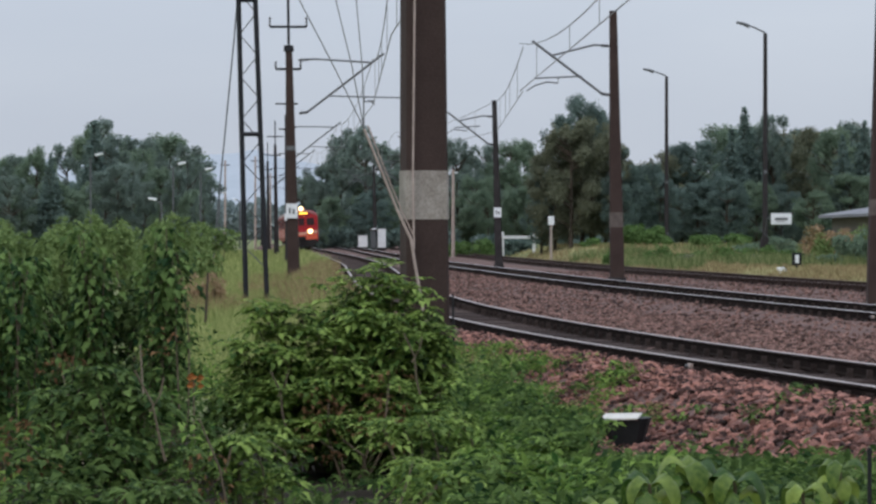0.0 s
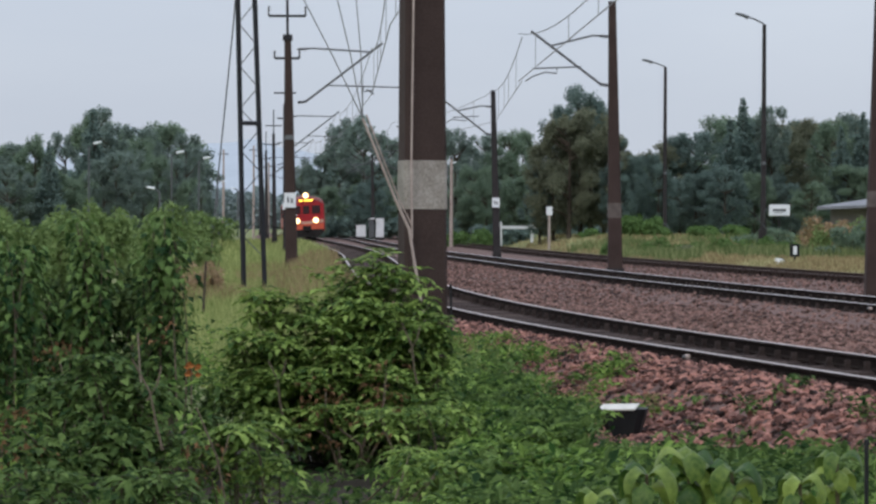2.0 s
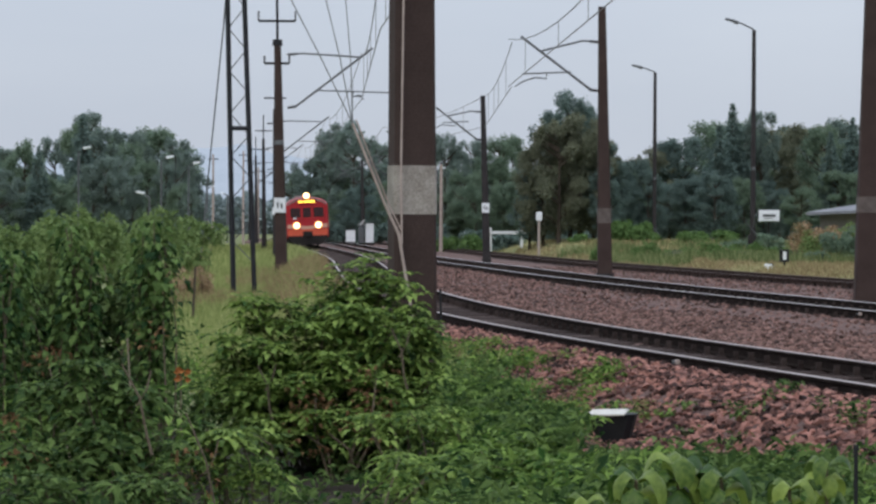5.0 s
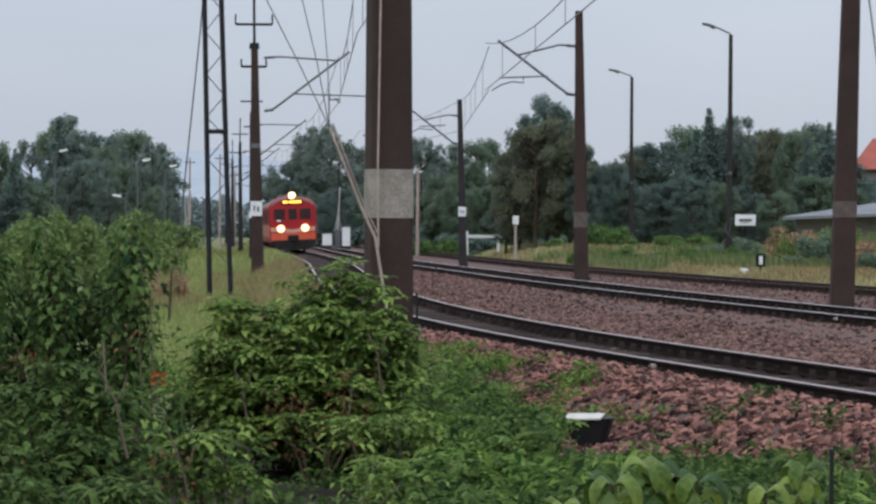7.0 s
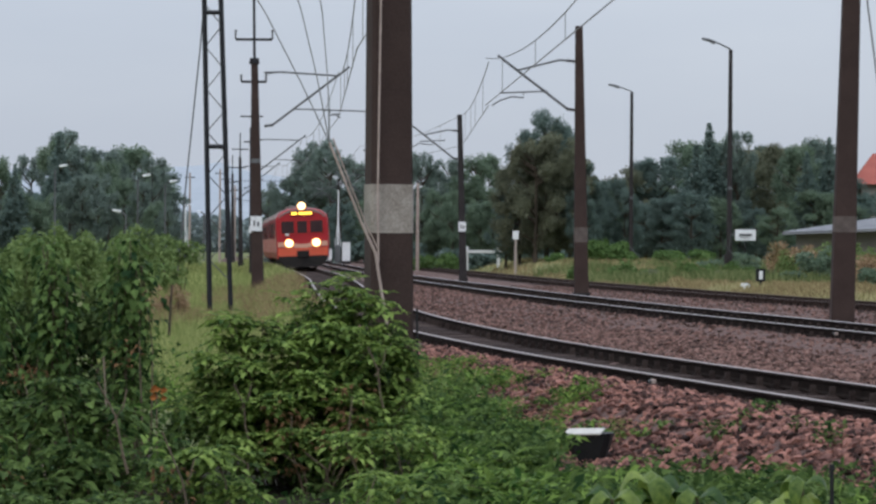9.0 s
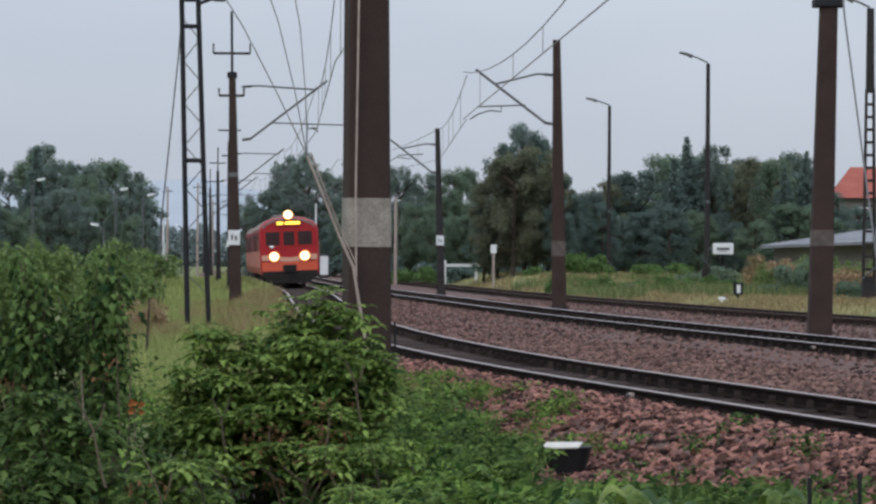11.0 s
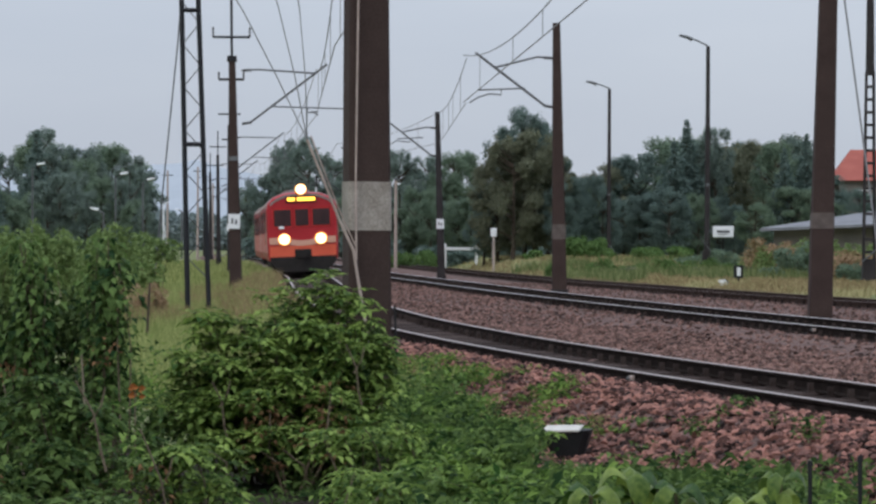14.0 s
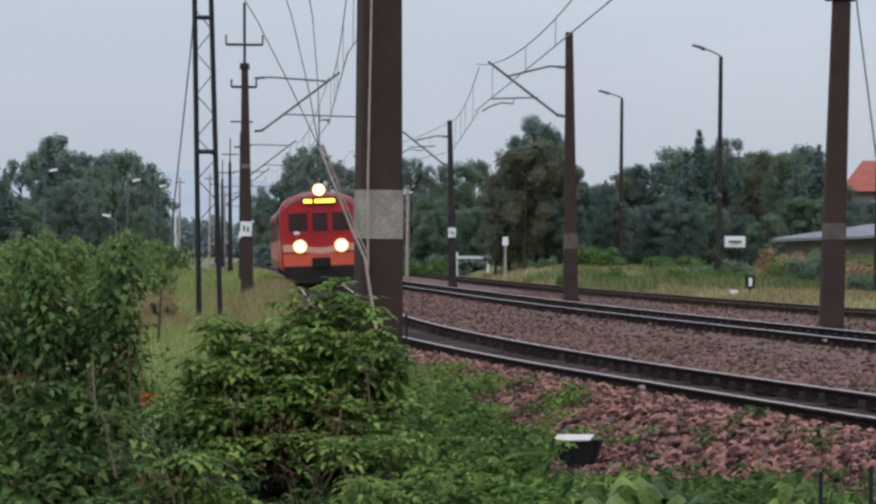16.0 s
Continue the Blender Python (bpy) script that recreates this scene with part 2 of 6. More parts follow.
class Line:
    """A smooth centre line x(y) through knots, with points at a distance along it."""

    def __init__(self, knots):
        self.y, self.x = np.array([k[0] for k in knots], float), np.array([k[1] for k in knots], float)
        h, d = np.diff(self.y), np.diff(self.x) / np.diff(self.y)
        self.m = np.concatenate([[d[0]], (d[:-1] * h[1:] + d[1:] * h[:-1]) / (h[1:] + h[:-1]), [d[-1]]])
        self.ys = np.linspace(self.y[0], self.y[-1], 4001)
        self.xs = np.array([self.at(v) for v in self.ys])
        self.s = np.concatenate([[0], np.cumsum(np.hypot(np.diff(self.xs), np.diff(self.ys)))])

    def at(self, y):
        i = int(np.clip(np.searchsorted(self.y, y) - 1, 0, len(self.y) - 2))
        h = self.y[i + 1] - self.y[i]
        t = (y - self.y[i]) / h
        return float((2 * t**3 - 3 * t * t + 1) * self.x[i] + (t**3 - 2 * t * t + t) * h * self.m[i] + (3 * t * t - 2 * t**3) * self.x[i + 1] + (t**3 - t * t) * h * self.m[i + 1])

    def slope(self, y):
        return (self.at(y + 0.5) - self.at(y - 0.5))

    def length_at(self, y):
        return float(np.interp(y, self.ys, self.s))

    def point(self, s, off=0.0, z=0.0):
        """The point at distance s, off metres to the right of the way out, and the heading."""
        x, y = np.interp(s, self.s, self.xs), np.interp(s, self.s, self.ys)
        k = self.slope(float(y))
        n = math.hypot(1, k)
        return Vector((x + off / n, y - off * k / n, z)), math.atan2(-k, 1)


NEAR_LINE = Line([(-60, 24), (-20, 15), (10, 8.4), (20, 6.3), (30, 4.15), (40, 2.2), (52, 0.52), (68, -0.82), (90, -1.79), (120, -2.90), (160, -4.95), (210, -8.05), (270, -11.9), (420, -22)])
FAR_LINE = Line([(-60, 30), (0, 18), (30, 11.2), (45, 8.9), (55, 7.4), (66, 5.85), (80, 4.15), (100, 2.2), (130, 0.0), (180, -2.9), (250, -6.5), (420, -17.4)])
SIDING = Line([(-60, 60), (40, 21.5), (60, 16), (83, 11.15), (92, 9.75), (107, 7.95), (140, 5.5), (180, 3.1), (250, -1.0), (300, -4)])


def smooth01(t):
    t = min(max(t, 0.0), 1.0)
    return t * t * (3 - 2 * t)


def grade(y):
    """The line falls gently into the distance."""
    return -0.0028 * max(0.0, min(y, 420.0) - 100.0)


def ground_height(x, y):
    """Meadow level with a flat bed under the tracks."""
    yy = min(max(y, -59.0), 415.0)
    left = x - NEAR_LINE.at(yy)
    right = x - SIDING.at(min(yy, 299.0))
    bed = smooth01((left + 4.6) / 1.4) * (1 - smooth01((right - 1.5) / 1.5))
    rough = 0.05 * noise.noise(Vector((x * 0.35, y * 0.35, 0))) + 0.10 * noise.noise(Vector((x * 0.06, y * 0.06, 3)))
    side = 0.25 * smooth01((right - 2) / 6) + 0.7 * smooth01((right - 2.2) / 4) * smooth01((y - 140) / 40) * (1 - smooth01((y - 250) / 30))
    return -0.52 + rough * (1 - bed) - 0.03 * bed + side + grade(y)


def ballast_height(x, y):
    """Top of the stone bed: flat under the sleepers, sloping on the open side."""
    left = x - NEAR_LINE.at(y)
    lo = -0.50 + (0.385 if left < -0.85 else 0.34) * smooth01((left + 2.95) / 1.35)
    mid = min(abs(left), abs(x - FAR_LINE.at(y)))
    dip = 0.10 * smooth01((mid - 1.6) / 1.2) if left > 1.0 else 0.0
    if mid < 0.7:
        dip = 0.07
    return lo - dip + grade(y)


def sheet(name, xs, ys, z, mat):
    verts = [(x, y, z(x, y)) for y in ys for x in xs]
    n = len(xs)
    faces = [(j * n + i, j * n + i + 1, (j + 1) * n + i + 1, (j + 1) * n + i) for j in range(len(ys) - 1) for i in range(n - 1)]
    return from_lists(name, verts, faces, mat, smooth=True)


def steps(*spans):
    out = []
    for a, b, s in spans:
        n = max(1, round((b - a) / s))
        out += [a + (b - a) * k / n for k in range(n)]
    return out + [spans[-1][1]]


ground = sheet("ground", steps((-3000, -120, 240), (-120, -30, 6), (-30, 30, 0.75), (30, 120, 6), (120, 3000, 240)),
               steps((-600, -60, 60), (-60, 0, 4), (0, 140, 0.8), (140, 420, 4), (420, 5000, 300)), ground_height, GRASS)
tagged(ground, "rough green meadow with dry patches beside the railway", "ground", kind="structure")


# ================= tracks =================
def bed():
    verts, faces = [], []
    ss = steps((0, 60, 3), (60, 130, 0.4), (130, 480, 2))
    cols = 64
    for s in ss:
        p, _ = NEAR_LINE.point(s)
        y = p.y
        a, b = NEAR_LINE.at(y) - 3.1, max(SIDING.at(min(y, 299.0)) + 1.7, FAR_LINE.at(y) + 2.4)
        for k in range(cols):
            u = k / (cols - 1)
            x = a + (b - a) * (u ** 1.6)
            z = ballast_height(x, y) + 0.025 * noise.noise(Vector((x * 3, y * 3, 0))) + 0.02 * noise.noise(Vector((x * 9, y * 9, 2)))
            verts.append((x, y, z))
    for j in range(len(ss) - 1):
        for k in range(cols - 1):
            faces.append((j * cols + k, j * cols + k + 1, (j + 1) * cols + k + 1, (j + 1) * cols + k))
    ob = from_lists("ballast_bed", verts, faces, BALLAST, smooth=True)
    return tagged(ob, "pinkish grey crushed stone bed under the railway tracks", "ballast", kind="structure")


ballast_bed = bed()

RAIL_PROFILE = [(-0.070, -0.155), (0.070, -0.155), (0.070, -0.142), (0.014, -0.125), (0.010, -0.045), (0.036, -0.034), (0.036, -0.006), (0.026, 0.0), (-0.026, 0.0), (-0.036, -0.006), (-0.036, -0.034), (-0.010, -0.045), (-0.014, -0.125), (-0.070, -0.142)]


CANT = 0.046        # the near track leans into its curve beyond 100 m


def lean_of(line, y):
    return CANT * smooth01((y - 85) / 25) if line is NEAR_LINE else 0.0


def track(name, line, label, y0, y1, wear=RAILTOP, sunk=0.0, side=RAILSIDE):
    top = thing(name, label, "railway track", kind="structure")
    s0, s1 = line.length_at(y0), line.length_at(y1)
    for off in (-0.7525, 0.7525):
        verts, faces, idx = [], [], []
        n = len(RAIL_PROFILE)
        ss = np.arange(s0, s1, 1.0)
        for s in ss:
            for (a, z) in RAIL_PROFILE:
                v = line.point(s, off + a, z)[0]
                v.z += grade(v.y) - sunk + (off + a) * lean_of(line, v.y)
                verts.append(v)
        for j in range(len(ss) - 1):
            for k in range(n):
                q = (k + 1) % n
                faces.append((j * n + k, (j + 1) * n + k, (j + 1) * n + q, j * n + q))
                idx.append(1 if k in (6, 7, 8) else 0)
        from_lists("rail", verts, faces, [side, wear], top, index=idx)
    return top


SIDERAIL = material("dull_rusty_rail_head", (0.06, 0.045, 0.04), (0.14, 0.11, 0.10), 0.8, 4, 60, 0.2)
RAILSHINE = material("polished_rail_head", (0.36, 0.33, 0.32), (0.56, 0.51, 0.50), 0.35, 4, 60, 0.1, metal=0.3)
SIDEWEB = material("brown_rusty_rail_side", (0.028, 0.019, 0.016), (0.075, 0.05, 0.042), 1.0, 6, 60, 0.3, gloss=0.04)
track_near = track("railway_track", NEAR_LINE, "curving standard gauge track with dark sleepers on stone ballast", -50, 415)
track_far = track("railway_track", FAR_LINE, "second curving track with shiny rail heads on stone ballast", -50, 415, RAILSHINE)
track_side = track("railway_track", SIDING, "rusty siding track half sunk in ballast and grass", 30, 298, SIDERAIL, 0.09, SIDEWEB)


# ================= overhead line masts =================
def number_plate(parent, x, y, z, w=0.34, h=0.48):
    bm = bmesh.new()
    box(bm, x - w / 2, x + w / 2, y - 0.02, y, z - h / 2, z + h / 2, 0.005)
    p = part("number_plate", bm, WHITE, parent, "white enamel plate with small dark marks")
    bm = bmesh.new()
    box(bm, x - w * 0.24, x - w * 0.10, y - 0.026, y - 0.021, z - h * 0.16, z + h * 0.20)
    part("plate_bar", bm, GALV, p)
    bm = bmesh.new()
    box(bm, x + w * 0.08, x + w * 0.24, y - 0.026, y - 0.021, z - h * 0.20, z + h * 0.12)
    part("plate_bar", bm, GALV, p)


def insulator(name, parent, a, b, r=0.06, n=4):
    """A short string of porcelain discs between two points."""
    bm = bmesh.new()
    a, b = Vector(a), Vector(b)
    tube(bm, [a, b], 0.02, sides=5)
    for k in range(n):
        c = a.lerp(b, (k + 0.5) / n)
        d = (b - a).normalized() * 0.02
        tube(bm, [c - d, c + d], r, r * 0.6, 8)
    return part(name, bm, RAILSIDE, parent, "brown porcelain insulator")


def cantilever(parent, sx, z_low, z_tie, reach, z_tip, x_tie, z_reg, x_reg0, x_reg1, x_wire, z_wire):
    """Bracket with diagonal strut, upper tie, registration tube and steady arm; sx is the side it reaches to."""
    bm = bmesh.new()
    tube(bm, [(sx * 0.18, 0, z_low), (sx * 0.45, 0, z_low + 0.04), (sx * reach, 0, z_tip)], 0.042)
    part("diagonal_strut", bm, GALV, parent)
    bm = bmesh.new()
    tie = z_low + (z_tip - z_low) * (x_tie - 0.45) / (reach - 0.45)
    tube(bm, [(sx * 0.15, 0, z_tie), (sx * 0.7, 0, z_tie + 0.04), (sx * x_tie, 0, tie + 0.03)], 0.034)
    part("upper_tie", bm, GALV, parent)
    bm = bmesh.new()
    tube(bm, [(sx * x_reg0, 0, z_reg), (sx * x_reg1, 0, z_reg - 0.06)], 0.026)
    part("registration_tube", bm, GALV, parent)
    bm = bmesh.new()
    xa = (x_reg1 + x_reg0) / 2
    tube(bm, [(sx * xa, 0, z_reg - 0.05), (sx * xa, 0, z_reg - 0.20), (sx * (xa + 0.35), 0, z_reg - 0.17), (sx * (x_wire - 0.25), 0, z_wire + 0.16), (sx * x_wire, 0, z_wire)], 0.024)
    part("steady_arm", bm, GALV, parent)
    insulator("insulator", parent, (sx * 0.2, 0, z_tie), (sx * 0.5, 0, z_tie + 0.02))
    insulator("insulator", parent, (sx * 0.2, 0, z_low + 0.01), (sx * 0.5, 0, z_low + 0.05))


def mast(name, label, x, y, z0, z1, w0, w1, dx, mat, band=None, turn=0, group="overhead line masts", band_mat=BAND):
    m = thing(name, label, "catenary mast", pose(x, y, 0, 0, 0, turn), group)
    bm = bmesh.new()
    prism(bm, z0, z1, w0 / 2, w0 * 0.42, w1 / 2, w1 * 0.42, dx, 0, 0.03)
    part("shaft", bm, mat, m)
    if band:
        ba, bb = band
        f = lambda z: (z - z0) / (z1 - z0)
        wa, wb = [w0 + (w1 - w0) * f(z) + 0.014 for z in band]
        bm = bmesh.new()
        prism(bm, ba, bb, wa / 2, wa * 0.42, wb / 2, wb * 0.42, dx * (f(bb) - f(ba)), 0, 0.03)
        o = part("painted_band", bm, band_mat, m, "weathered whitish painted band")
        o.location.x = dx * f(ba)
    bm = bmesh.new()
    prism(bm, z0 - 0.35, z0 + 0.10, w0 * 0.62, w0 * 0.62, w0 * 0.58, w0 * 0.58, 0, 0, 0.04)
    part("footing", bm, CONCRETE_GREY, m)
    return m


# the close mast, seen only in its lower part
near_mast = mast("catenary_mast", "tall brown stained concrete mast with a faded white band", -0.13, 31.0, -0.50, 8.6, 0.455, 0.35, -0.05, CONCRETE, (1.50, 1.99), 13)
bm = bmesh.new()
tube(bm, [(0.24, -0.20, 0.75), (0.25, -0.21, 0.2), (0.26, -0.21, -0.5)], 0.012)
part("earth_wire", bm, BLACK, near_mast, "black earthing strap")
# the mast left of the near track with its bracket over it and a power line extension
left_mast = mast("catenary_mast", "brown concrete mast with bracket arm and a steel extension carrying crossarms", -4.88, 104.0, -0.45, 7.55, 0.42, 0.22, -0.17, CONCRETE, None)
bm = bmesh.new()
tube(bm, [(-0.17, 0, 7.4), (-0.2, 0, 9.6)], 0.05)
part("extension_pole", bm, STEEL, left_mast)
for z, half, up in ((8.18, 0.62, 0.34), (6.75, 0.42, 0.26)):
    bm = bmesh.new()
    box(bm, -0.19 - half, -0.19 + half, -0.04, 0.04, z - 0.04, z + 0.04)
    part("crossarm", bm, STEEL, left_mast)
    for s in (-1, 1):
        insulator("pin_insulator", left_mast, (-0.19 + s * half, 0, z), (-0.19 + s * half, 0, z + up), 0.05, 3)
bm = bmesh.new()
prism(bm, 7.35, 7.55, 0.17, 0.15, 0.15, 0.15, 0, 0, 0.02)
part("clamp", bm, STEEL, left_mast).location.x = -0.17
number_plate(left_mast, -0.06, -0.20, 1.95, 0.40, 0.50)
bm = bmesh.new()
prism(bm, 4.00, 4.15, 0.16, 0.15, 0.155, 0.14, 0, 0, 0.02)
part("clamp_band", bm, GALV, left_mast, "pale clamp band").location.x = -0.10
cantilever(left_mast, 1, 5.25, 7.05, 3.05, 7.28, 2.62, 5.84, 1.2, 3.6, 2.75, 5.55)

right_mast = mast("catenary_mast", "brown concrete mast with bracket arm reaching over the far track", 5.37, 92.0, -0.20, 7.88, 0.44, 0.22, -0.13, CONCRETE, (1.40, 1.85), band_mat=BAND_FAINT)
cantilever(right_mast, -1, 5.35, 6.82, 2.55, 6.98, 1.95, 5.92, 1.05, 2.5, 2.72, 5.48)
mid_mast = mast("catenary_mast", "slim dark concrete mast beside the far track with a white plate", 2.60, 131.0, -0.25, 6.80, 0.34, 0.20, -0.20, CONCRETE_GREY)
number_plate(mid_mast, -0.06, -0.17, 2.02, 0.32, 0.42)
cantilever(mid_mast, -1, 4.9, 6.1, 2.2, 6.3, 1.7, 5.7, 0.8, 1.9, 2.2, 5.4)
side_mast = mast("catenary_mast", "thick brown concrete anchor mast between far track and siding, faded band", 9.32, 65.0, -0.35, 9.0, 0.50, 0.32, 0.20, CONCRETE, (1.66, 2.0), band_mat=BAND_FAINT)
bm = bmesh.new()
box(bm, -0.18, 0.46, -0.22, 0.20, 6.72, 6.90, 0.02)
part("clamp", bm, STEEL, side_mast, "dark steel clamp with a short arm")
# masts far along the near track
for y, off in ((170.0, -2.75), (232.0, -2.75), (292.0, -2.75), (350.0, -2.75)):
    p, _ = NEAR_LINE.point(NEAR_LINE.length_at(y), off)
    m = mast("catenary_mast", "distant dark concrete mast with bracket over the near track", p.x, p.y, -0.4, 7.6, 0.36, 0.20, -0.1, CONCRETE_GREY)
    cantilever(m, 1, 5.25, 6.9, 2.9, 7.2, 2.5, 5.84, 1.1, 3.2, 2.7, 5.55)
    if y < 180:
        number_plate(m, -0.05, -0.19, 1.95, 0.30, 0.40)
    bm = bmesh.new()
    tube(bm, [(-0.1, 0, 7.5), (-0.1, 0, 9.4)], 0.05)
    part("extension_pole", bm, STEEL, m)
    for z, half in ((8.2, 0.62), (6.8, 0.42)):
        bm = bmesh.new()
        box(bm, -0.1 - half, -0.1 + half, -0.04, 0.04, z - 0.04, z + 0.04)
        part("crossarm", bm, STEEL, m)
for y in (176.0, 232.0, 290.0):
    p, _ = FAR_LINE.point(FAR_LINE.length_at(y), 2.9)
    m = mast("catenary_mast", "distant dark concrete mast with bracket over the far track", p.x, p.y, -0.3, 7.2, 0.34, 0.20, -0.1, CONCRETE_GREY)
    cantilever(m, -1, 4.9, 6.3, 2.5, 6.6, 2.0, 5.8, 0.8, 2.2, 2.5, 5.45)


# ================= train =================
RED = material("red_train_paint", (0.33, 0.021, 0.022), (0.50, 0.042, 0.040), 0.35, 1.5, 30, 0.05)
CRIMSON = material("crimson_train_paint", (0.30, 0.016, 0.022), (0.46, 0.032, 0.040), 0.3, 1.5, 30, 0.05)
# the front's red, darkened here to put the side's shade into the colour
SHADED_RED = material("shade_darkened_red_side", (0.11, 0.024, 0.028), (0.22, 0.045, 0.048), 0.55, 0.8, 20, 0.1)
WINFRAME = material("bright_red_window_surround", (0.44, 0.035, 0.036), (0.58, 0.06, 0.055), 0.35, 1.5, 30, 0.05)
ORANGE = material("orange_red_train_paint", (0.56, 0.085, 0.045), (0.72, 0.14, 0.075), 0.4, 1.5, 30, 0.05)
SALMON = material("faded_salmon_side_paint", (0.40, 0.18, 0.145), (0.58, 0.30, 0.245), 0.55, 0.8, 20, 0.1)
# orange darkened likewise, shade of the car side held in the colour
SHADED_ORANGE = material("shade_darkened_orange_side", (0.20, 0.06, 0.04), (0.36, 0.12, 0.075), 0.6, 0.8, 20, 0.1)
FLASH = material("peach_front_stripe", (0.52, 0.27, 0.19), (0.68, 0.40, 0.30), 0.45, 1.5, 30, 0.05)
CREAM = material("cream_train_paint", (0.28, 0.20, 0.15), (0.42, 0.31, 0.24), 0.45, 1.5, 30, 0.05)
ROOF = material("dusty_brown_grey_roof", (0.15, 0.11, 0.105), (0.32, 0.25, 0.235), 0.8, 1.5, 30, 0.1)
UNDER = material("sooty_underframe", (0.010, 0.009, 0.009), (0.03, 0.026, 0.024), 0.8, 4, 40, 0.3)
GLASS = material("dark_window_glass", (0.028, 0.014, 0.016), (0.06, 0.03, 0.032), 0.12, 2, 30, 0.0)
LAMP_ON = glowing("headlamp_lens", (1.0, 0.84, 0.50), 2.6)
# amber glow for an added ring that imitates the halo around each lens
HALO = glowing("lamp_halo_glow", (1.0, 0.42, 0.12), 0.95)
AMBER = glowing("amber_display_bar", (1.0, 0.50, 0.06), 2.6)

SECTION = [(-1.40, 0.62), (-1.44, 0.95), (-1.44, 2.80), (-1.38, 3.05), (-1.15, 3.28), (-0.75, 3.44), (0, 3.52), (0.75, 3.44), (1.15, 3.28), (1.38, 3.05), (1.44, 2.80), (1.44, 0.95), (1.40, 0.62)]
CAR = 20.7


def car_shell(bm_cut, y0, y1, z0, z1):
    """The part of the body's skin between two heights."""
    pts = []
    for (ax, az), (bx, bz) in zip(SECTION, SECTION[1:]):
        pts.append((ax, az))
        for zc in (z0, z1):
            if (az - zc) * (bz - zc) < 0:
                u = (zc - az) / (bz - az)
                pts.append((ax + u * (bx - ax), zc))
    pts.append(SECTION[-1])
    pts = [p for p in pts if z0 - 1e-6 <= p[1] <= z1 + 1e-6]
    n = 0
    prev = None
    for p in pts:
        a, b = bm_cut.verts.new((p[0], y0, p[1])), bm_cut.verts.new((p[0], y1, p[1]))
        if prev and not (prev[2][0] * p[0] < 0 and abs(prev[2][1] - p[1]) < 1e-6 and p[1] < 3.0):
            bm_cut.faces.new((prev[0], prev[1], b, a))
        prev = (a, b, p)
    return bm_cut


def bogie(parent, y):
    bm = bmesh.new()
    for x in (-1.0, 1.0):
        box(bm, x - 0.06, x + 0.06, y - 1.8, y + 1.8, 0.38, 0.62, 0.02)
        for dy in (-1.25, 1.25):
            box(bm, x - 0.12, x + 0.12, y + dy - 0.18, y + dy + 0.18, 0.32, 0.62, 0.02)
    box(bm, -1.0, 1.0, y - 0.25, y + 0.25, 0.40, 0.60, 0.02)
    b = part("bogie", bm, UNDER, parent)
    for dy in (-1.25, 1.25):
        bm = bmesh.new()
        for s in (-1, 1):
            tube(bm, [(s * 0.70, y + dy, 0.46), (s * 0.80, y + dy, 0.46)], 0.46, sides=20)
        tube(bm, [(-0.7, y + dy, 0.46), (0.7, y + dy, 0.46)], 0.07)
        part("wheelset", bm, UNDER, b)


def railcar(label, cab):
    """One car of the unit, its nose at y = 0, its tail at y = CAR."""
    c = thing("railcar", label, "train car", group="cars of the train")
    y0 = 0.21 if cab else 0.15
    for name, z0, z1, mat in (("lower_panel", 0.62, 0.95, SHADED_ORANGE), ("waist_band", 0.95, 1.85, SALMON), ("side_wall", 1.85, 2.95, SHADED_RED), ("gutter", 2.95, 3.05, CREAM), ("roof", 3.05, 3.60, ROOF)):
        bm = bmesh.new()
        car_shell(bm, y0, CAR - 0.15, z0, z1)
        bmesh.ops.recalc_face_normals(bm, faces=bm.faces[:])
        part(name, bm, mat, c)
    for yy in ([CAR - 0.15] if cab else [y0, CAR - 0.15]):
        bm = bmesh.new()
        bm.faces.new([bm.verts.new((x * 0.995, yy, z - 0.01)) for x, z in SECTION])
        part("end_wall", bm, RED, c)
    bm = bmesh.new()
    box(bm, -1.3, 1.3, y0 + 0.1, CAR - 0.25, 0.55, 0.64)
    for k in range(3):
        box(bm, -1.25, 1.25, 6.2 + 2.9 * k, 8.2 + 2.9 * k, 0.25, 0.6, 0.03)
    part("underframe", bm, UNDER, c)
    for y in (3.2, CAR - 3.0):
        bogie(c, y)
    for s in (-1, 1):
        for k in range(9):
            ya = 2.9 + 1.85 * k
            bm = bmesh.new()
            if k in (2, 6):
                box(bm, s * 1.425, s * 1.452, ya - 0.1, ya + 1.25, 0.95, 2.85, 0.005)
                d = part("side_door", bm, RED, c, "red folding side door")
                bm = bmesh.new()
                box(bm, s * 1.452, s * 1.458, ya + 0.1, ya + 0.5, 1.85, 2.7)
                box(bm, s * 1.452, s * 1.458, ya + 0.65, ya + 1.05, 1.85, 2.7)
                part("door_glass", bm, GLASS, d)
            else:
                box(bm, s * 1.43, s * 1.447, ya, ya + 1.2, 1.78, 2.68, 0.004)
                part("side_window", bm, GLASS, c, "dark side window")
    for k in range(3):
        bm = bmesh.new()
        box(bm, -0.55, 0.55, 7.5 + 3.2 * k, 9.0 + 3.2 * k, 3.46, 3.68, 0.05)
        part("roof_vent", bm, ROOF, c)
    return c


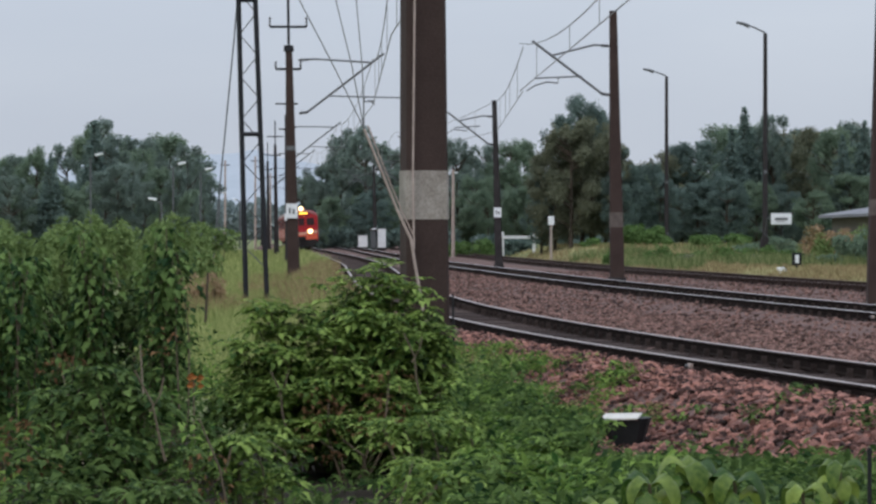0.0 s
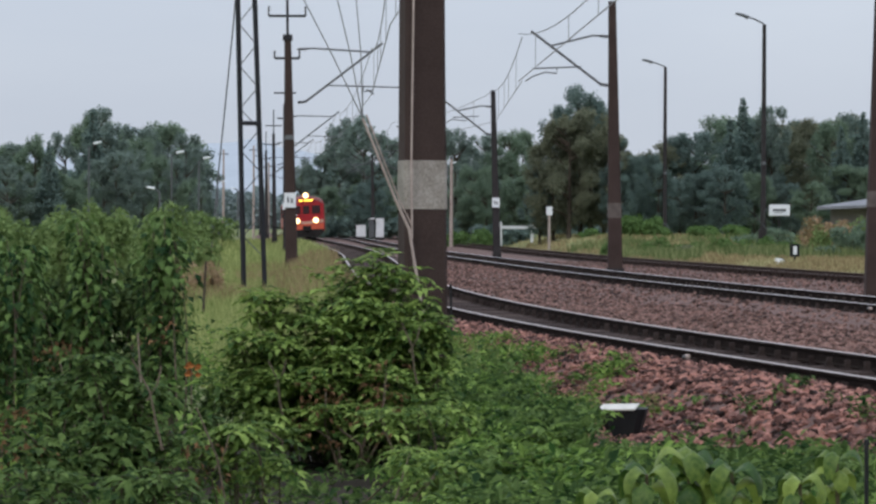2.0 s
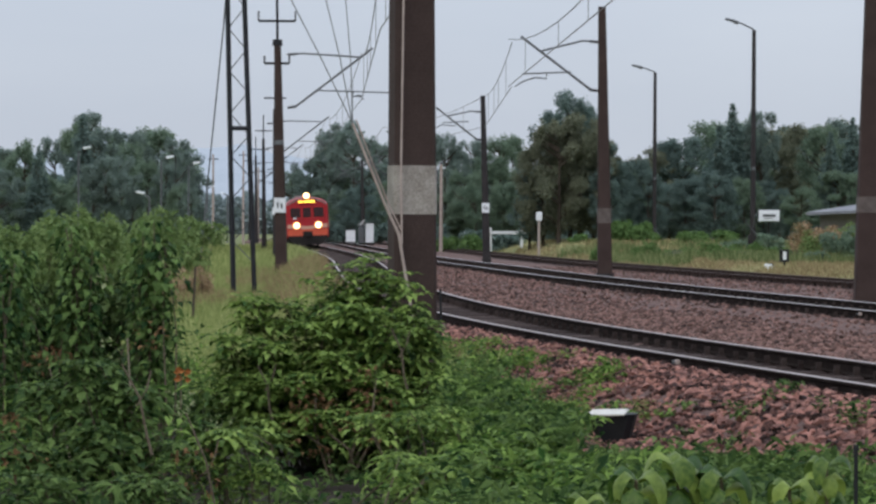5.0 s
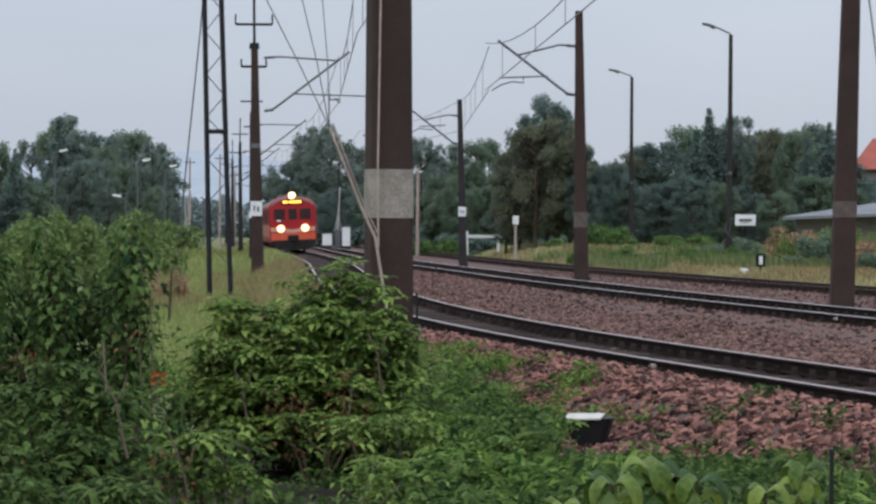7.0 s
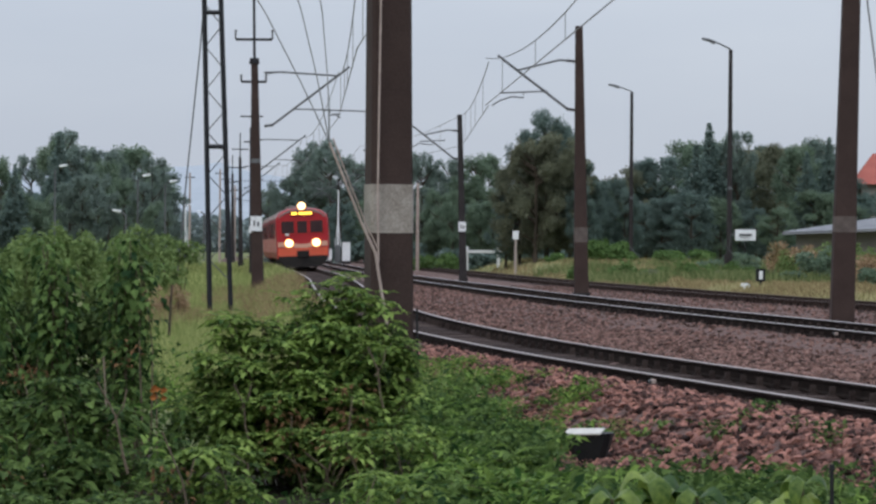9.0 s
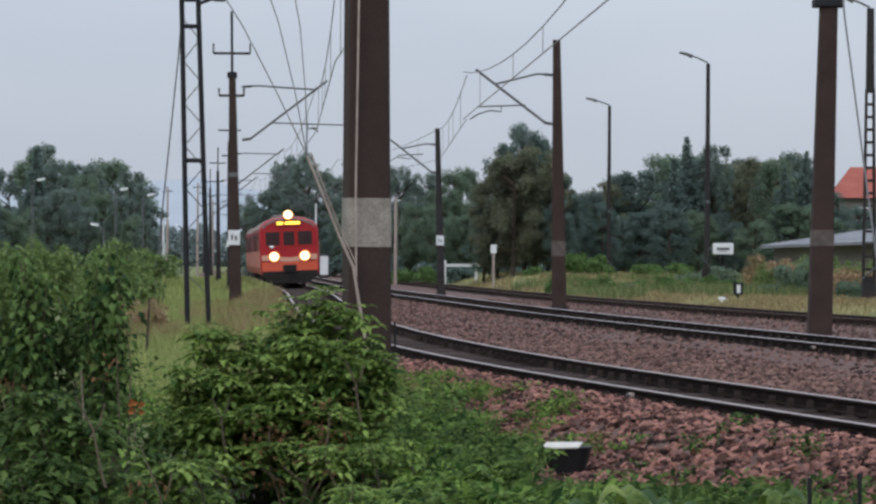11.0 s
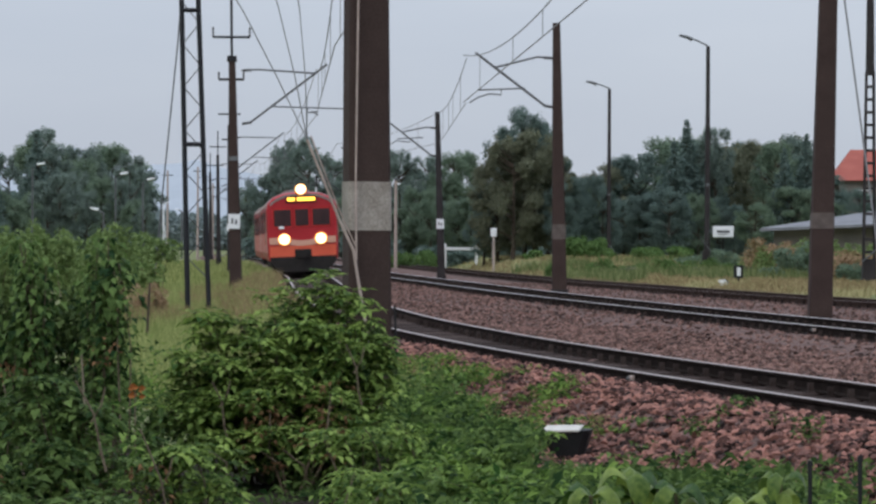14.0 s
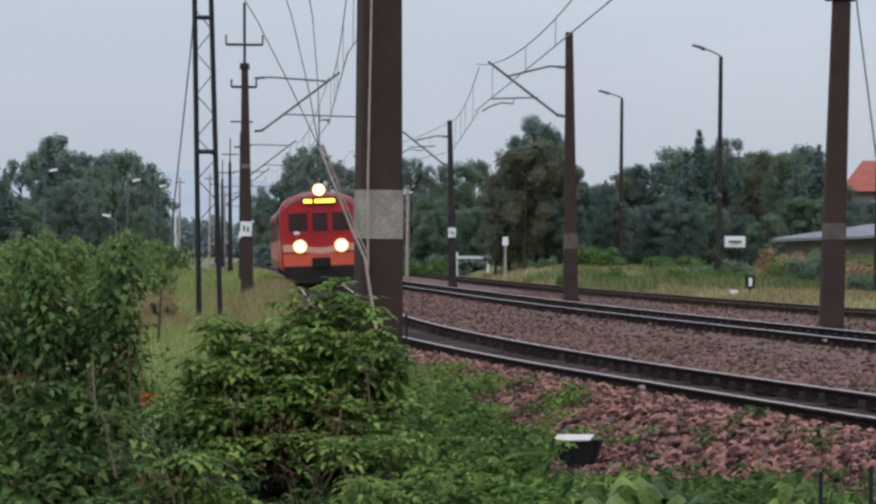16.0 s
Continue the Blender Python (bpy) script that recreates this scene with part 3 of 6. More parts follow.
def cab_front(c):
    """The driving end: slightly raked, corner faces folded back."""
    def ring(y, k, zs):
        return [(x * k, y, 0.62 + (z - 0.62) * zs) for x, z in SECTION]
    bm = bmesh.new()
    f = [bm.verts.new(v) for v in ring(0.0, 0.955, 0.965)]
    m = [bm.verts.new(v) for v in ring(0.07, 0.99, 0.988)]
    b = [bm.verts.new(v) for v in ring(0.22, 1.0, 1.0)]
    for u, w in ((f, m), (m, b)):
        for k in range(len(u) - 1):
            bm.faces.new((u[k], u[k + 1], w[k + 1], w[k]))
    bm.faces.new(f)
    bmesh.ops.recalc_face_normals(bm, faces=bm.faces[:])
    part("cab_shell", bm, CRIMSON, c)
    # roof brow
    bm = bmesh.new()
    pts = [(-1.27, 2.98), (-1.05, 3.17), (-0.70, 3.32), (0, 3.40), (0.70, 3.32), (1.05, 3.17), (1.27, 2.98)]
    lo = [bm.verts.new((x, -0.03, z - 0.07)) for x, z in pts]
    hi = [bm.verts.new((x, -0.03, z + 0.04)) for x, z in pts]
    hb = [bm.verts.new((x * 1.08, 0.6, z + 0.14)) for x, z in pts]
    for k in range(len(pts) - 1):
        bm.faces.new((lo[k], lo[k + 1], hi[k + 1], hi[k]))
        bm.faces.new((hi[k], hi[k + 1], hb[k + 1], hb[k]))
    part("roof_brow", bm, ROOF, c, "dusty grey roof edge over the cab")
    for x0, x1 in ((-1.13, -0.44), (-0.27, 0.27), (0.44, 1.13)):
        bm = bmesh.new()
        box(bm, x0 - 0.05, x1 + 0.05, -0.025, 0.02, 2.00, 2.82, 0.05)
        w = part("cab_window", bm, WINFRAME, c, "bright red window surround")
        bm = bmesh.new()
        box(bm, x0, x1, -0.034, -0.020, 2.06, 2.76, 0.004)
        part("pane", bm, GLASS, w)
        bm = bmesh.new()
        tube(bm, [((x0 + x1) / 2, -0.05, 2.06), ((x0 + x1) / 2 + 0.12, -0.05, 2.46)], 0.012)
        part("wiper", bm, BLACK, w)
    bm = bmesh.new()
    box(bm, -0.62, 0.62, -0.06, 0.2, 3.05, 3.32, 0.01)
    d = part("destination_display", bm, BLACK, c, "amber lit destination display")
    for x0, x1 in ((-0.56, -0.26), (-0.17, 0.56)):
        bm = bmesh.new()
        box(bm, x0, x1, -0.068, -0.061, 3.11, 3.26)
        part("display_bar", bm, AMBER, d)
    # lower front: orange apron, peach stripe dipping between the lamps
    bm = bmesh.new()
    box(bm, -1.35, 1.35, -0.022, 0.02, 0.74, 1.22, 0.01)
    part("apron", bm, ORANGE, c, "orange red lower front")
    bm = bmesh.new()
    xs = [-1.35, -1.0, -0.74, -0.5, -0.25, 0.0, 0.25, 0.5, 0.74, 1.0, 1.35]
    for q, (xa, xb) in enumerate(zip(xs, xs[1:])):
        da, db = [0.09 * (1 - min(1.0, abs(x) / 0.7) ** 2) for x in (xa, xb)]
        va = [bm.verts.new(p) for p in ((xa, -0.031, 1.30 - da), (xb, -0.031, 1.30 - db), (xb, -0.031, 1.58 - 1.6 * db), (xa, -0.031, 1.58 - 1.6 * da))]
        vb = [bm.verts.new((v.co.x, 0.02, v.co.z)) for v in va]
        bm.faces.new(va)
        for k in range(4):
            bm.faces.new((va[k], vb[k], vb[(k + 1) % 4], va[(k + 1) % 4]))
    bmesh.ops.recalc_face_normals(bm, faces=bm.faces[:])
    part("front_stripe", bm, FLASH, c, "peach stripe between the headlamps")
    bm = bmesh.new()
    box(bm, -0.95, -0.73, -0.07, 0.0, 1.93, 2.06, 0.03)
    part("white_block", bm, WHITE, c, "small white block under the window")
    for x in (-0.74, 0.74):
        bm = bmesh.new()
        disc(bm, (x, 0.02, 1.50), "y", 0.265, -0.10, 20, -0.01)
        h = part("headlamp", bm, ORANGE, c, "round lit headlamp")
        bm = bmesh.new()
        disc(bm, (x, -0.082, 1.50), "y", 0.262, -0.012, 20, -0.003)
        part("halo_ring", bm, HALO, h)
        bm = bmesh.new()
        disc(bm, (x, -0.095, 1.50), "y", 0.205, -0.02, 20, -0.06)
        part("lens", bm, LAMP_ON, h)
    bm = bmesh.new()
    box(bm, -0.24, 0.24, -0.08, 0.3, 3.34, 3.74, 0.06)
    t = part("roof_headlamp", bm, ORANGE, c, "lit headlamp on the roof edge")
    bm = bmesh.new()
    disc(bm, (0, -0.082, 3.60), "y", 0.235, -0.012, 20, -0.003)
    part("halo_ring", bm, HALO, t)
    bm = bmesh.new()
    disc(bm, (0, -0.095, 3.60), "y", 0.20, -0.02, 20, -0.05)
    part("lens", bm, LAMP_ON, t)
    bm = bmesh.new()
    box(bm, -0.39, 0.39, -0.06, 0.2, 0.60, 1.12, 0.09)
    part("coupler_box", bm, UNDER, c, "black automatic coupler in its recess")
    bm = bmesh.new()
    tube(bm, [(0, -0.05, 0.86), (0, -0.45, 0.86)], 0.14, 0.17, 10)
    part("coupler", bm, UNDER, c)
    bm = bmesh.new()
    pts = [(-1.34, 0.76), (1.34, 0.76), (1.30, 0.52), (0.92, 0.12), (-0.92, 0.12), (-1.30, 0.52)]
    fr = [bm.verts.new((x, -0.04, z)) for x, z in pts]
    bk = [bm.verts.new((x * 1.06, 0.9, z)) for x, z in pts]
    bm.faces.new(fr)
    bm.faces.new(bk[::-1])
    for k in range(6):
        bm.faces.new((fr[k], fr[(k + 1) % 6], bk[(k + 1) % 6], bk[k]))
    bmesh.ops.recalc_face_normals(bm, faces=bm.faces[:])
    part("snow_plough", bm, UNDER, c, "black plough and skirt under the cab")
    for s in (-1, 1):
        bm = bmesh.new()
        tube(bm, [(s * 1.43, 0.5, 1.3), (s * 1.49, 0.46, 1.3), (s * 1.49, 0.46, 2.3), (s * 1.43, 0.5, 2.3)], 0.018)
        part("handrail", bm, CREAM, c)


front_car = railcar("red railcar with a cream waist band and three lit headlamps", True)
cab_front(front_car)
rear_car = railcar("red trailing car of the train with a cream waist band", False)
for c in (front_car, rear_car):
    c.scale.z = 0.955


def train_rows(k):
    """Poses of car k on the canted curve: the nose runs in from 270 m, slowing."""
    rows = []
    for i in range(33):
        t = i * 0.5
        y = 270.0 - 13.2 * t + 0.2 * t * t
        s = NEAR_LINE.length_at(y) + k * CAR
        a, _ = NEAR_LINE.point(s + 3.2)
        b, _ = NEAR_LINE.point(s + CAR - 3.0)
        d = (b - a).normalized()
        nose = a - d * 3.2
        rows.append((t, pose(nose.x, nose.y, grade(nose.y), 0, -math.degrees(CANT), math.degrees(math.atan2(-d.x, d.y)))))
    return rows


def motions():
    walk(front_car, train_rows(0))
    walk(rear_car, train_rows(1))
    for arm, lean in BARRIERS:
        rows = ((0, 1), (4.6, 1), (5.6, 16), (6.5, 36), (7.5, 58), (8.5, 76), (9.6, 87), (10.5, 89), (16, 89))
        walk(arm, [(t, pose(0, 0, 1.15, -a, 0, lean)) for t, a in rows])


# ================= lattice lamp tower, lamp posts =================
def bar_between(bm, a, b, w):
    return tube(bm, [a, b], w, sides=4)


tower = thing("lattice_tower", "slim black steel lattice lamp tower standing in tall grass", "lattice tower", pose(-4.43, 75, 0))
for x0, x1 in ((-0.26, -0.455), (0.26, -0.055)):
    bm = bmesh.new()
    bar_between(bm, (x0, 0, -0.55), (x1, 0, 7.65), 0.062)
    part("leg", bm, STEEL, tower)
    bm = bmesh.new()
    bar_between(bm, (x0 * 0.9, 0.45, -0.55), (x1, 0.3, 7.65), 0.02)
    part("rear_leg", bm, GALV, tower)
for z in (3.68, 6.95, 7.6):
    f = (z + 0.55) / 8.2
    bm = bmesh.new()
    bar_between(bm, (-0.26 - 0.195 * f, 0, z), (0.26 - 0.315 * f, 0, z), 0.055)
    part("crossbar", bm, STEEL, tower)
zs = [0.4 + 0.52 * k for k in range(14)]
for k, (a, b) in enumerate(zip(zs, zs[1:])):
    fa, fb = (a + 0.55) / 8.2, (b + 0.55) / 8.2
    la, ra, lb, rb = -0.26 - 0.195 * fa, 0.26 - 0.315 * fa, -0.26 - 0.195 * fb, 0.26 - 0.315 * fb
    bm = bmesh.new()
    bar_between(bm, (la, 0.12, a) if k % 2 else (ra, 0.12, a), (rb, 0.12, b) if k % 2 else (lb, 0.12, b), 0.013)
    part("lattice_bar", bm, GALV, tower)
bm = bmesh.new()
tube(bm, [(-0.05, 0, 7.5), (0.25, 0, 7.62), (0.55, 0, 7.66)], 0.05)
part("lamp_arm", bm, STEEL, tower)
bm = bmesh.new()
box(bm, 0.3, 0.62, -0.08, 0.08, 7.56, 7.74, 0.03)
part("lamp_head", bm, GALV, tower)
guy = thing("guy_wire", "thin steel guy wire beside the lattice tower", "wire")
bm = bmesh.new()
tube(bm, [(-8.3, 130, 13.5), (-8.6, 130, 9.6), (-9.2, 130, 3.44), (-9.55, 130, -0.6)], 0.035)
part("strand", bm, GALV, guy)


def lamp_post(label, x, y, z0, z1, reach, rise, w=0.30, lattice=False, group="yard lamps"):
    m = thing("lamp_post", label, "lamp post", pose(x, y, 0), group)
    bm = bmesh.new()
    if lattice:
        zc = z0 + (z1 - z0) * 0.72
        prism(bm, zc, z1, w * 0.42, w * 0.42, w * 0.34, w * 0.34, 0, 0, 0.02)
        part("upper_shaft", bm, CONCRETE_GREY, m)
        for s in (-1, 1):
            for q in (-1, 1):
                bm = bmesh.new()
                bar_between(bm, (s * w * 0.62, q * w * 0.5, z0), (s * w * 0.38, q * w * 0.38, zc + 0.1), 0.035)
                part("leg", bm, CONCRETE_GREY, m)
        n = 16
        for k in range(n + 1):
            z = z0 + 0.4 + (zc - z0 - 0.4) * k / n
            ww = w * (0.62 - 0.24 * k / n)
            bm = bmesh.new()
            box(bm, -ww, ww, -ww * 0.9, ww * 0.9, z - 0.05, z + 0.05)
            part("spacer", bm, CONCRETE_GREY, m)
        bm = bmesh.new()
        prism(bm, z0 - 0.1, z0 + 1.1, w * 0.75, w * 0.7, w * 0.68, w * 0.6, 0, 0, 0.03)
        part("base", bm, CONCRETE_GREY, m)
        bm = bmesh.new()
        bar_between(bm, (-w * 0.8, -w * 0.75, z0 + 1.0), (w * 0.8, -w * 0.75, z0 + 1.5), 0.03)
        part("brace", bm, GALV, m, "pale diagonal brace")
    else:
        prism(bm, z0, z1, w * 0.45, w * 0.45, w * 0.30, w * 0.30, 0, 0, 0.03)
        part("shaft", bm, CONCRETE_GREY, m)
        bm = bmesh.new()
        prism(bm, z0 - 0.2, z0 + 1.0, w * 0.9, w * 0.8, w * 0.75, w * 0.7, 0, 0, 0.04)
        part("base", bm, CONCRETE_GREY, m)
        bm = bmesh.new()
        bar_between(bm, (-w * 1.1, -w, z0 + 1.55), (w * 1.2, -w, z0 + 0.75), 0.025)
        part("brace", bm, GALV, m, "pale diagonal brace")
        bm = bmesh.new()
        box(bm, -0.10, 0.08, -w * 0.6, -w * 0.45, z0 + 4.2, z0 + 4.38, 0.02)
        part("fuse_box", bm, GALV, m)
    bm = bmesh.new()
    tube(bm, [(0, 0, z1 - 0.3), (-0.05, 0, z1 + 0.05), (-reach * 0.4, 0, z1 + rise * 0.55), (-reach * 0.65, 0, z1 + rise * 0.75)], 0.05, 0.04)
    part("arm", bm, GALV, m)
    bm = bmesh.new()
    tube(bm, [(-reach * 0.55, 0, z1 + rise * 0.62), (-reach * 0.75, 0, z1 + rise * 0.85), (-reach, 0, z1 + rise)], 0.10, 0.06, 8)
    part("lamp_head", bm, GALV, m)
    return m


lamp_a = lamp_post("tall dark concrete lamp post with angled lamp arm", 16.4, 154, -0.15, 11.1, 1.45, 0.55)
lamp_b = lamp_post("tall dark concrete lamp post with angled lamp arm", 14.13, 190, -0.15, 10.7, 1.45, 0.45)
lamp_c = lamp_post("tall concrete lamp post with ladder-like openwork shaft", 18.5, 116, -0.40, 10.85, 1.2, 0.45, 0.36, True)

board = thing("notice_board", "white board with an unreadable dark line on a bracket", "sign")
bm = bmesh.new()
box(bm, 16.58, 17.62, 153.0, 153.05, 1.52, 2.08, 0.02)
bd = part("panel", bm, WHITE, board)
for za, zb, xa, xb in ((1.74, 1.86, 16.78, 17.42), (1.655, 1.685, 16.85, 17.3)):
    bm = bmesh.new()
    box(bm, xa, xb, 152.985, 152.995, za, zb)
    part("line_bar", bm, GALV, bd)
bm = bmesh.new()
tube(bm, [(16.6, 153.08, 1.9), (16.42, 153.4, 1.8), (16.38, 153.7, 1.2)], 0.03)
part("bracket", bm, GALV, board)
bm = bmesh.new()
tube(bm, [(17.1, 153.1, 1.55), (17.1, 153.1, -0.5)], 0.03)
part("post", bm, CONCRETE_GREY, board)

dwarf = thing("dwarf_signal", "low black point indicator with a white vertical mark", "signal", pose(13.78, 118, -0.36))
bm = bmesh.new()
tube(bm, [(0, 0, -0.1), (0, 0, 0.32)], 0.05)
part("stem", bm, BLACK, dwarf)
bm = bmesh.new()
prism(bm, 0.30, 0.78, 0.18, 0.12, 0.18, 0.12, 0, 0, 0.05)
h = part("lantern", bm, BLACK, dwarf)
bm = bmesh.new()
box(bm, -0.07, 0.07, -0.136, -0.124, 0.38, 0.70, 0.004)
part("mark", bm, WHITE, h)
bm = bmesh.new()
tube(bm, [(-0.1, 0, 0.02), (-0.35, 0, 0.08), (-0.55, 0, 0.24)], 0.05)
part("lever", bm, BLACK, dwarf)
bm = bmesh.new()
prism(bm, 0.0, 0.22, 0.26, 0.16, 0.12, 0.10, -0.1, 0, 0.03)
o = part("counterweight", bm, WHITE, dwarf, "pale painted counterweight")
o.location.x = -0.52

marker = thing("track_marker", "pale thin post with a small round head", "post", pose(6.95, 190, 0))
bm = bmesh.new()
tube(bm, [(0, 0, -0.4), (0, 0, 1.65)], 0.07)
part("post", bm, GALV, marker)
bm = bmesh.new()
box(bm, -0.15, 0.15, -0.05, 0.05, 1.55, 1.98, 0.05)
part("head", bm, WHITE, marker)

fence = thing("rail_fence", "short pale concrete fence with two posts and a rail", "fence", pose(5.2, 200, 0))
for x in (-1.0, 1.05):
    bm = bmesh.new()
    box(bm, x - 0.10, x + 0.10, -0.09, 0.09, -0.8, 1.05, 0.02)
    part("post", bm, WHITE, fence)
for z in (0.72,):
    bm = bmesh.new()
    box(bm, -1.35, 1.9, -0.14, -0.09, z - 0.10, z + 0.10, 0.01)
    part("rail", bm, WHITE, fence)

# trackside cable box with a pale lid
LID = material("worn_pale_lid", (0.44, 0.42, 0.38), (0.70, 0.68, 0.62), 0.7, 8, 60, 0.2)
cbox = thing("cable_box", "black trackside cable box with a pale worn lid in the gravel", "box", pose(1.66, 27.0, -0.50, 0, 0, -12))
bm = bmesh.new()
prism(bm, -0.10, 0.25, 0.11, 0.09, 0.205, 0.16, 0, 0, 0.05)
part("body", bm, BLACK, cbox)
bm = bmesh.new()
box(bm, -0.20, 0.13, -0.16, 0.13, 0.252, 0.272, 0.006)
part("lid", bm, LID, cbox, "pale worn lid").rotation_euler = (0.10, -0.03, 0)

# stick in the meadow
stick = thing("wooden_stake", "thin brown wooden stake in the grass", "stake", pose(-4.15, 55, 0))
bm = bmesh.new()
tube(bm, [(-0.03, 0, -0.6), (0.0, 0, 0.0), (0.03, 0, 0.60)], 0.035, 0.02)
part("stake", bm, BARK, stick)

post = thing("marker_post", "thin white post with a small white plate at its head", "post", pose(6.45, 175, 0))
bm = bmesh.new()
tube(bm, [(0, 0, -0.5), (0, 0, 1.62)], 0.07, 0.06, 8)
part("post", bm, CABLE, post)
bm = bmesh.new()
box(bm, -0.17, 0.17, -0.09, -0.05, 1.5, 2.0, 0.02)
part("plate", bm, WHITE, post)
pole = thing("lamp_pole", "plain pale grey pole standing before the trees", "pole", pose(0.96, 195, 0))
bm = bmesh.new()
tube(bm, [(0, 0, -1.0), (0, 0, 5.1)], 0.12, 0.09, 8)
part("shaft", bm, CABLE, pole)
bm = bmesh.new()
tube(bm, [(0, 0, 5.06), (0, 0, 5.2)], 0.13, 0.11, 8)
part("cap", bm, GALV, pole)
for x, y, z in ((1.265, 9.0, 0.775), (1.42, 9.05, 0.785)):
    rod = thing("garden_stake", "thin black stake among the broad-leaved weeds", "stake", pose(x, y, 0), "thin black stakes")
    bm = bmesh.new()
    tube(bm, [(0.004, 0, -0.6), (0, 0, z)], 0.008, 0.007, 6)
    part("rod", bm, BLACK, rod)
    bm = bmesh.new()
    tube(bm, [(0, 0, z - 0.01), (0, 0, z + 0.006)], 0.010, 0.008, 6)
    part("cap", bm, BLACK, rod)

# ================= wires =================
def wire(name, label, pts, r=0.014, mat=None, category="wire", sag=0.0):
    w = thing(name, label, category, group="overhead wires")
    out = []
    for a, b in zip(pts, pts[1:]):
        a, b = Vector(a), Vector(b)
        for k in range(12):
            u = k / 12
            p = a.lerp(b, u)
            p.z -= sag * 4 * u * (1 - u)
            out.append(p)
    out.append(Vector(pts[-1]))
    bm = bmesh.new()
    tube(bm, out, r, sides=5)
    part("strand", bm, mat or WIRE, w)
    return w, out


def catenary(line, supports, off, zc, zm, sag):
    """Contact wire, messenger and droppers over a track between supports (distances out)."""
    pc = [line.point(line.length_at(y), off * (1 if i % 2 else -1), zc)[0] for i, y in enumerate(supports)]
    wire("contact_wire", "grooved copper contact wire over the track", pc, 0.014)
    pm = [Vector((p.x, p.y, zm)) for p in pc]
    _, pts = wire("messenger_wire", "sagging messenger wire with droppers", pm, 0.014, sag=sag)
    d = thing("droppers", "thin dropper wires between messenger and contact wire", "wire", group="overhead wires")
    for i, p in enumerate(pts[:-1]):
        if i % 12 in (2, 5, 7, 10):
            bm = bmesh.new()
            tube(bm, [p, (p.x, p.y, zc)], 0.009, sides=4)
            part("dropper", bm, WIRE, d)


catenary(Line([(-30, 16), (0, 9.5), (31, 3.6), (50, -0.15), (66, -0.95), (104, -2.25), (170, -5.5), (232, -9.4), (292, -13.4), (350, -17.3)]), [-30, 0, 31, 50, 66, 104, 170, 232, 292, 350], 0.05, 5.55, 7.1, 0.7)
catenary(Line([(-20, 4.6), (40, 3.7), (92, 2.55), (131, 0.3), (176, -2.4), (232, -5.3), (290, -8.8)]), [-20, 40, 92], 0.1, 5.48, 6.9, 0.9)
catenary(Line([(92, 2.65), (131, 2.4), (176, -2.4), (232, -5.3), (290, -8.8)]), [92, 131, 176, 232, 290], 0.1, 5.48, 6.8, 0.35)

# cables that come down beside the close mast and run along its foot
cables = thing("hanging_cables", "pale slack cables gathered into one bundle beside the mast", "cable")
knot = Vector((-0.735, 30.6, 2.40))
foot = [(-0.735, 30.6, 2.40), (-0.55, 30.62, 1.95), (-0.41, 30.66, 1.60), (-0.27, 30.68, 1.30), (-0.22, 30.68, 1.00), (-0.15, 30.68, 0.60), (-0.09, 30.68, 0.15), (-0.06, 30.66, -0.25), (-0.05, 30.6, -0.5)]
bm = bmesh.new()
tube(bm, foot, 0.014, 0.020)
part("main_cable", bm, CABLE, cables)
bm = bmesh.new()
tube(bm, [(-0.70, 30.62, 2.44), (-0.52, 30.64, 1.97), (-0.37, 30.68, 1.60), (-0.24, 30.70, 1.33)], 0.008)
part("strand", bm, CABLE, cables)
for top in ((-1.33, 29.6, 3.60), (-1.00, 29.8, 3.66), (-0.80, 30.0, 3.66)):
    t = Vector(top)
    d = t - knot
    bm = bmesh.new()
    tube(bm, [knot, knot + d * 0.5 + Vector((0.02, 0, -0.02)), t, t + d * 1.2 + Vector((-0.2, 0, 0)), t + d * 3.2 + Vector((-0.7, 0, 0))], 0.006)
    part("strand", bm, WIRE, cables)
bm = bmesh.new()
tube(bm, [(-0.21, 30.72, 8.0), (-0.22, 30.70, 5.0), (-0.24, 30.70, 3.0), (-0.25, 30.69, 2.0), (-0.24, 30.68, 1.2)], 0.012)
part("strand", bm, CABLE, cables, "pale cable running down the mast")
bm = bmesh.new()
tube(bm, [(9.55, 64.4, 8.2), (9.76, 64.6, 6.45), (10.2, 64.8, 3.5), (10.6, 65, 0.9), (10.8, 65.2, -0.5)], 0.022)
stay = thing("anchor_wire", "steel anchor wire running down from the mast", "wire")
part("strand", bm, WIRE, stay)

# ================= foliage =================
RNG = np.random.default_rng(7)


def leaves(centres, outward, length, width, droop=0.5, fold=0.25, rng=RNG):
    """Folded pointed leaves, two triangles each: vertices and faces."""
    n = len(centres)
    d = outward + rng.normal(0, 0.55, (n, 3))
    d[:, 2] -= droop
    d /= np.linalg.norm(d, axis=1, keepdims=True) + 1e-9
    up = np.tile([0, 0, 1.0], (n, 1)) + rng.normal(0, 0.35, (n, 3))
    side = np.cross(d, up)
    side /= np.linalg.norm(side, axis=1, keepdims=True) + 1e-9
    nor = np.cross(side, d)
    L = (length * rng.uniform(0.6, 1.25, n))[:, None]
    W = L * (width / length) * rng.uniform(0.8, 1.2, (n, 1))
    base = centres - d * L * 0.5
    tip = centres + d * L * 0.5 - np.array([0, 0, 1]) * L * 0.12
    mid = centres - d * L * 0.08
    a = mid + side * W * 0.5 + nor * W * fold
    b = mid - side * W * 0.5 + nor * W * fold
    verts = np.stack([base, a, tip, b], 1).reshape(-1, 3)
    i = np.arange(n) * 4
    faces = np.stack([np.stack([i, i + 1, i + 2], 1), np.stack([i, i + 2, i + 3], 1)], 1).reshape(-1, 3)
    return verts, faces


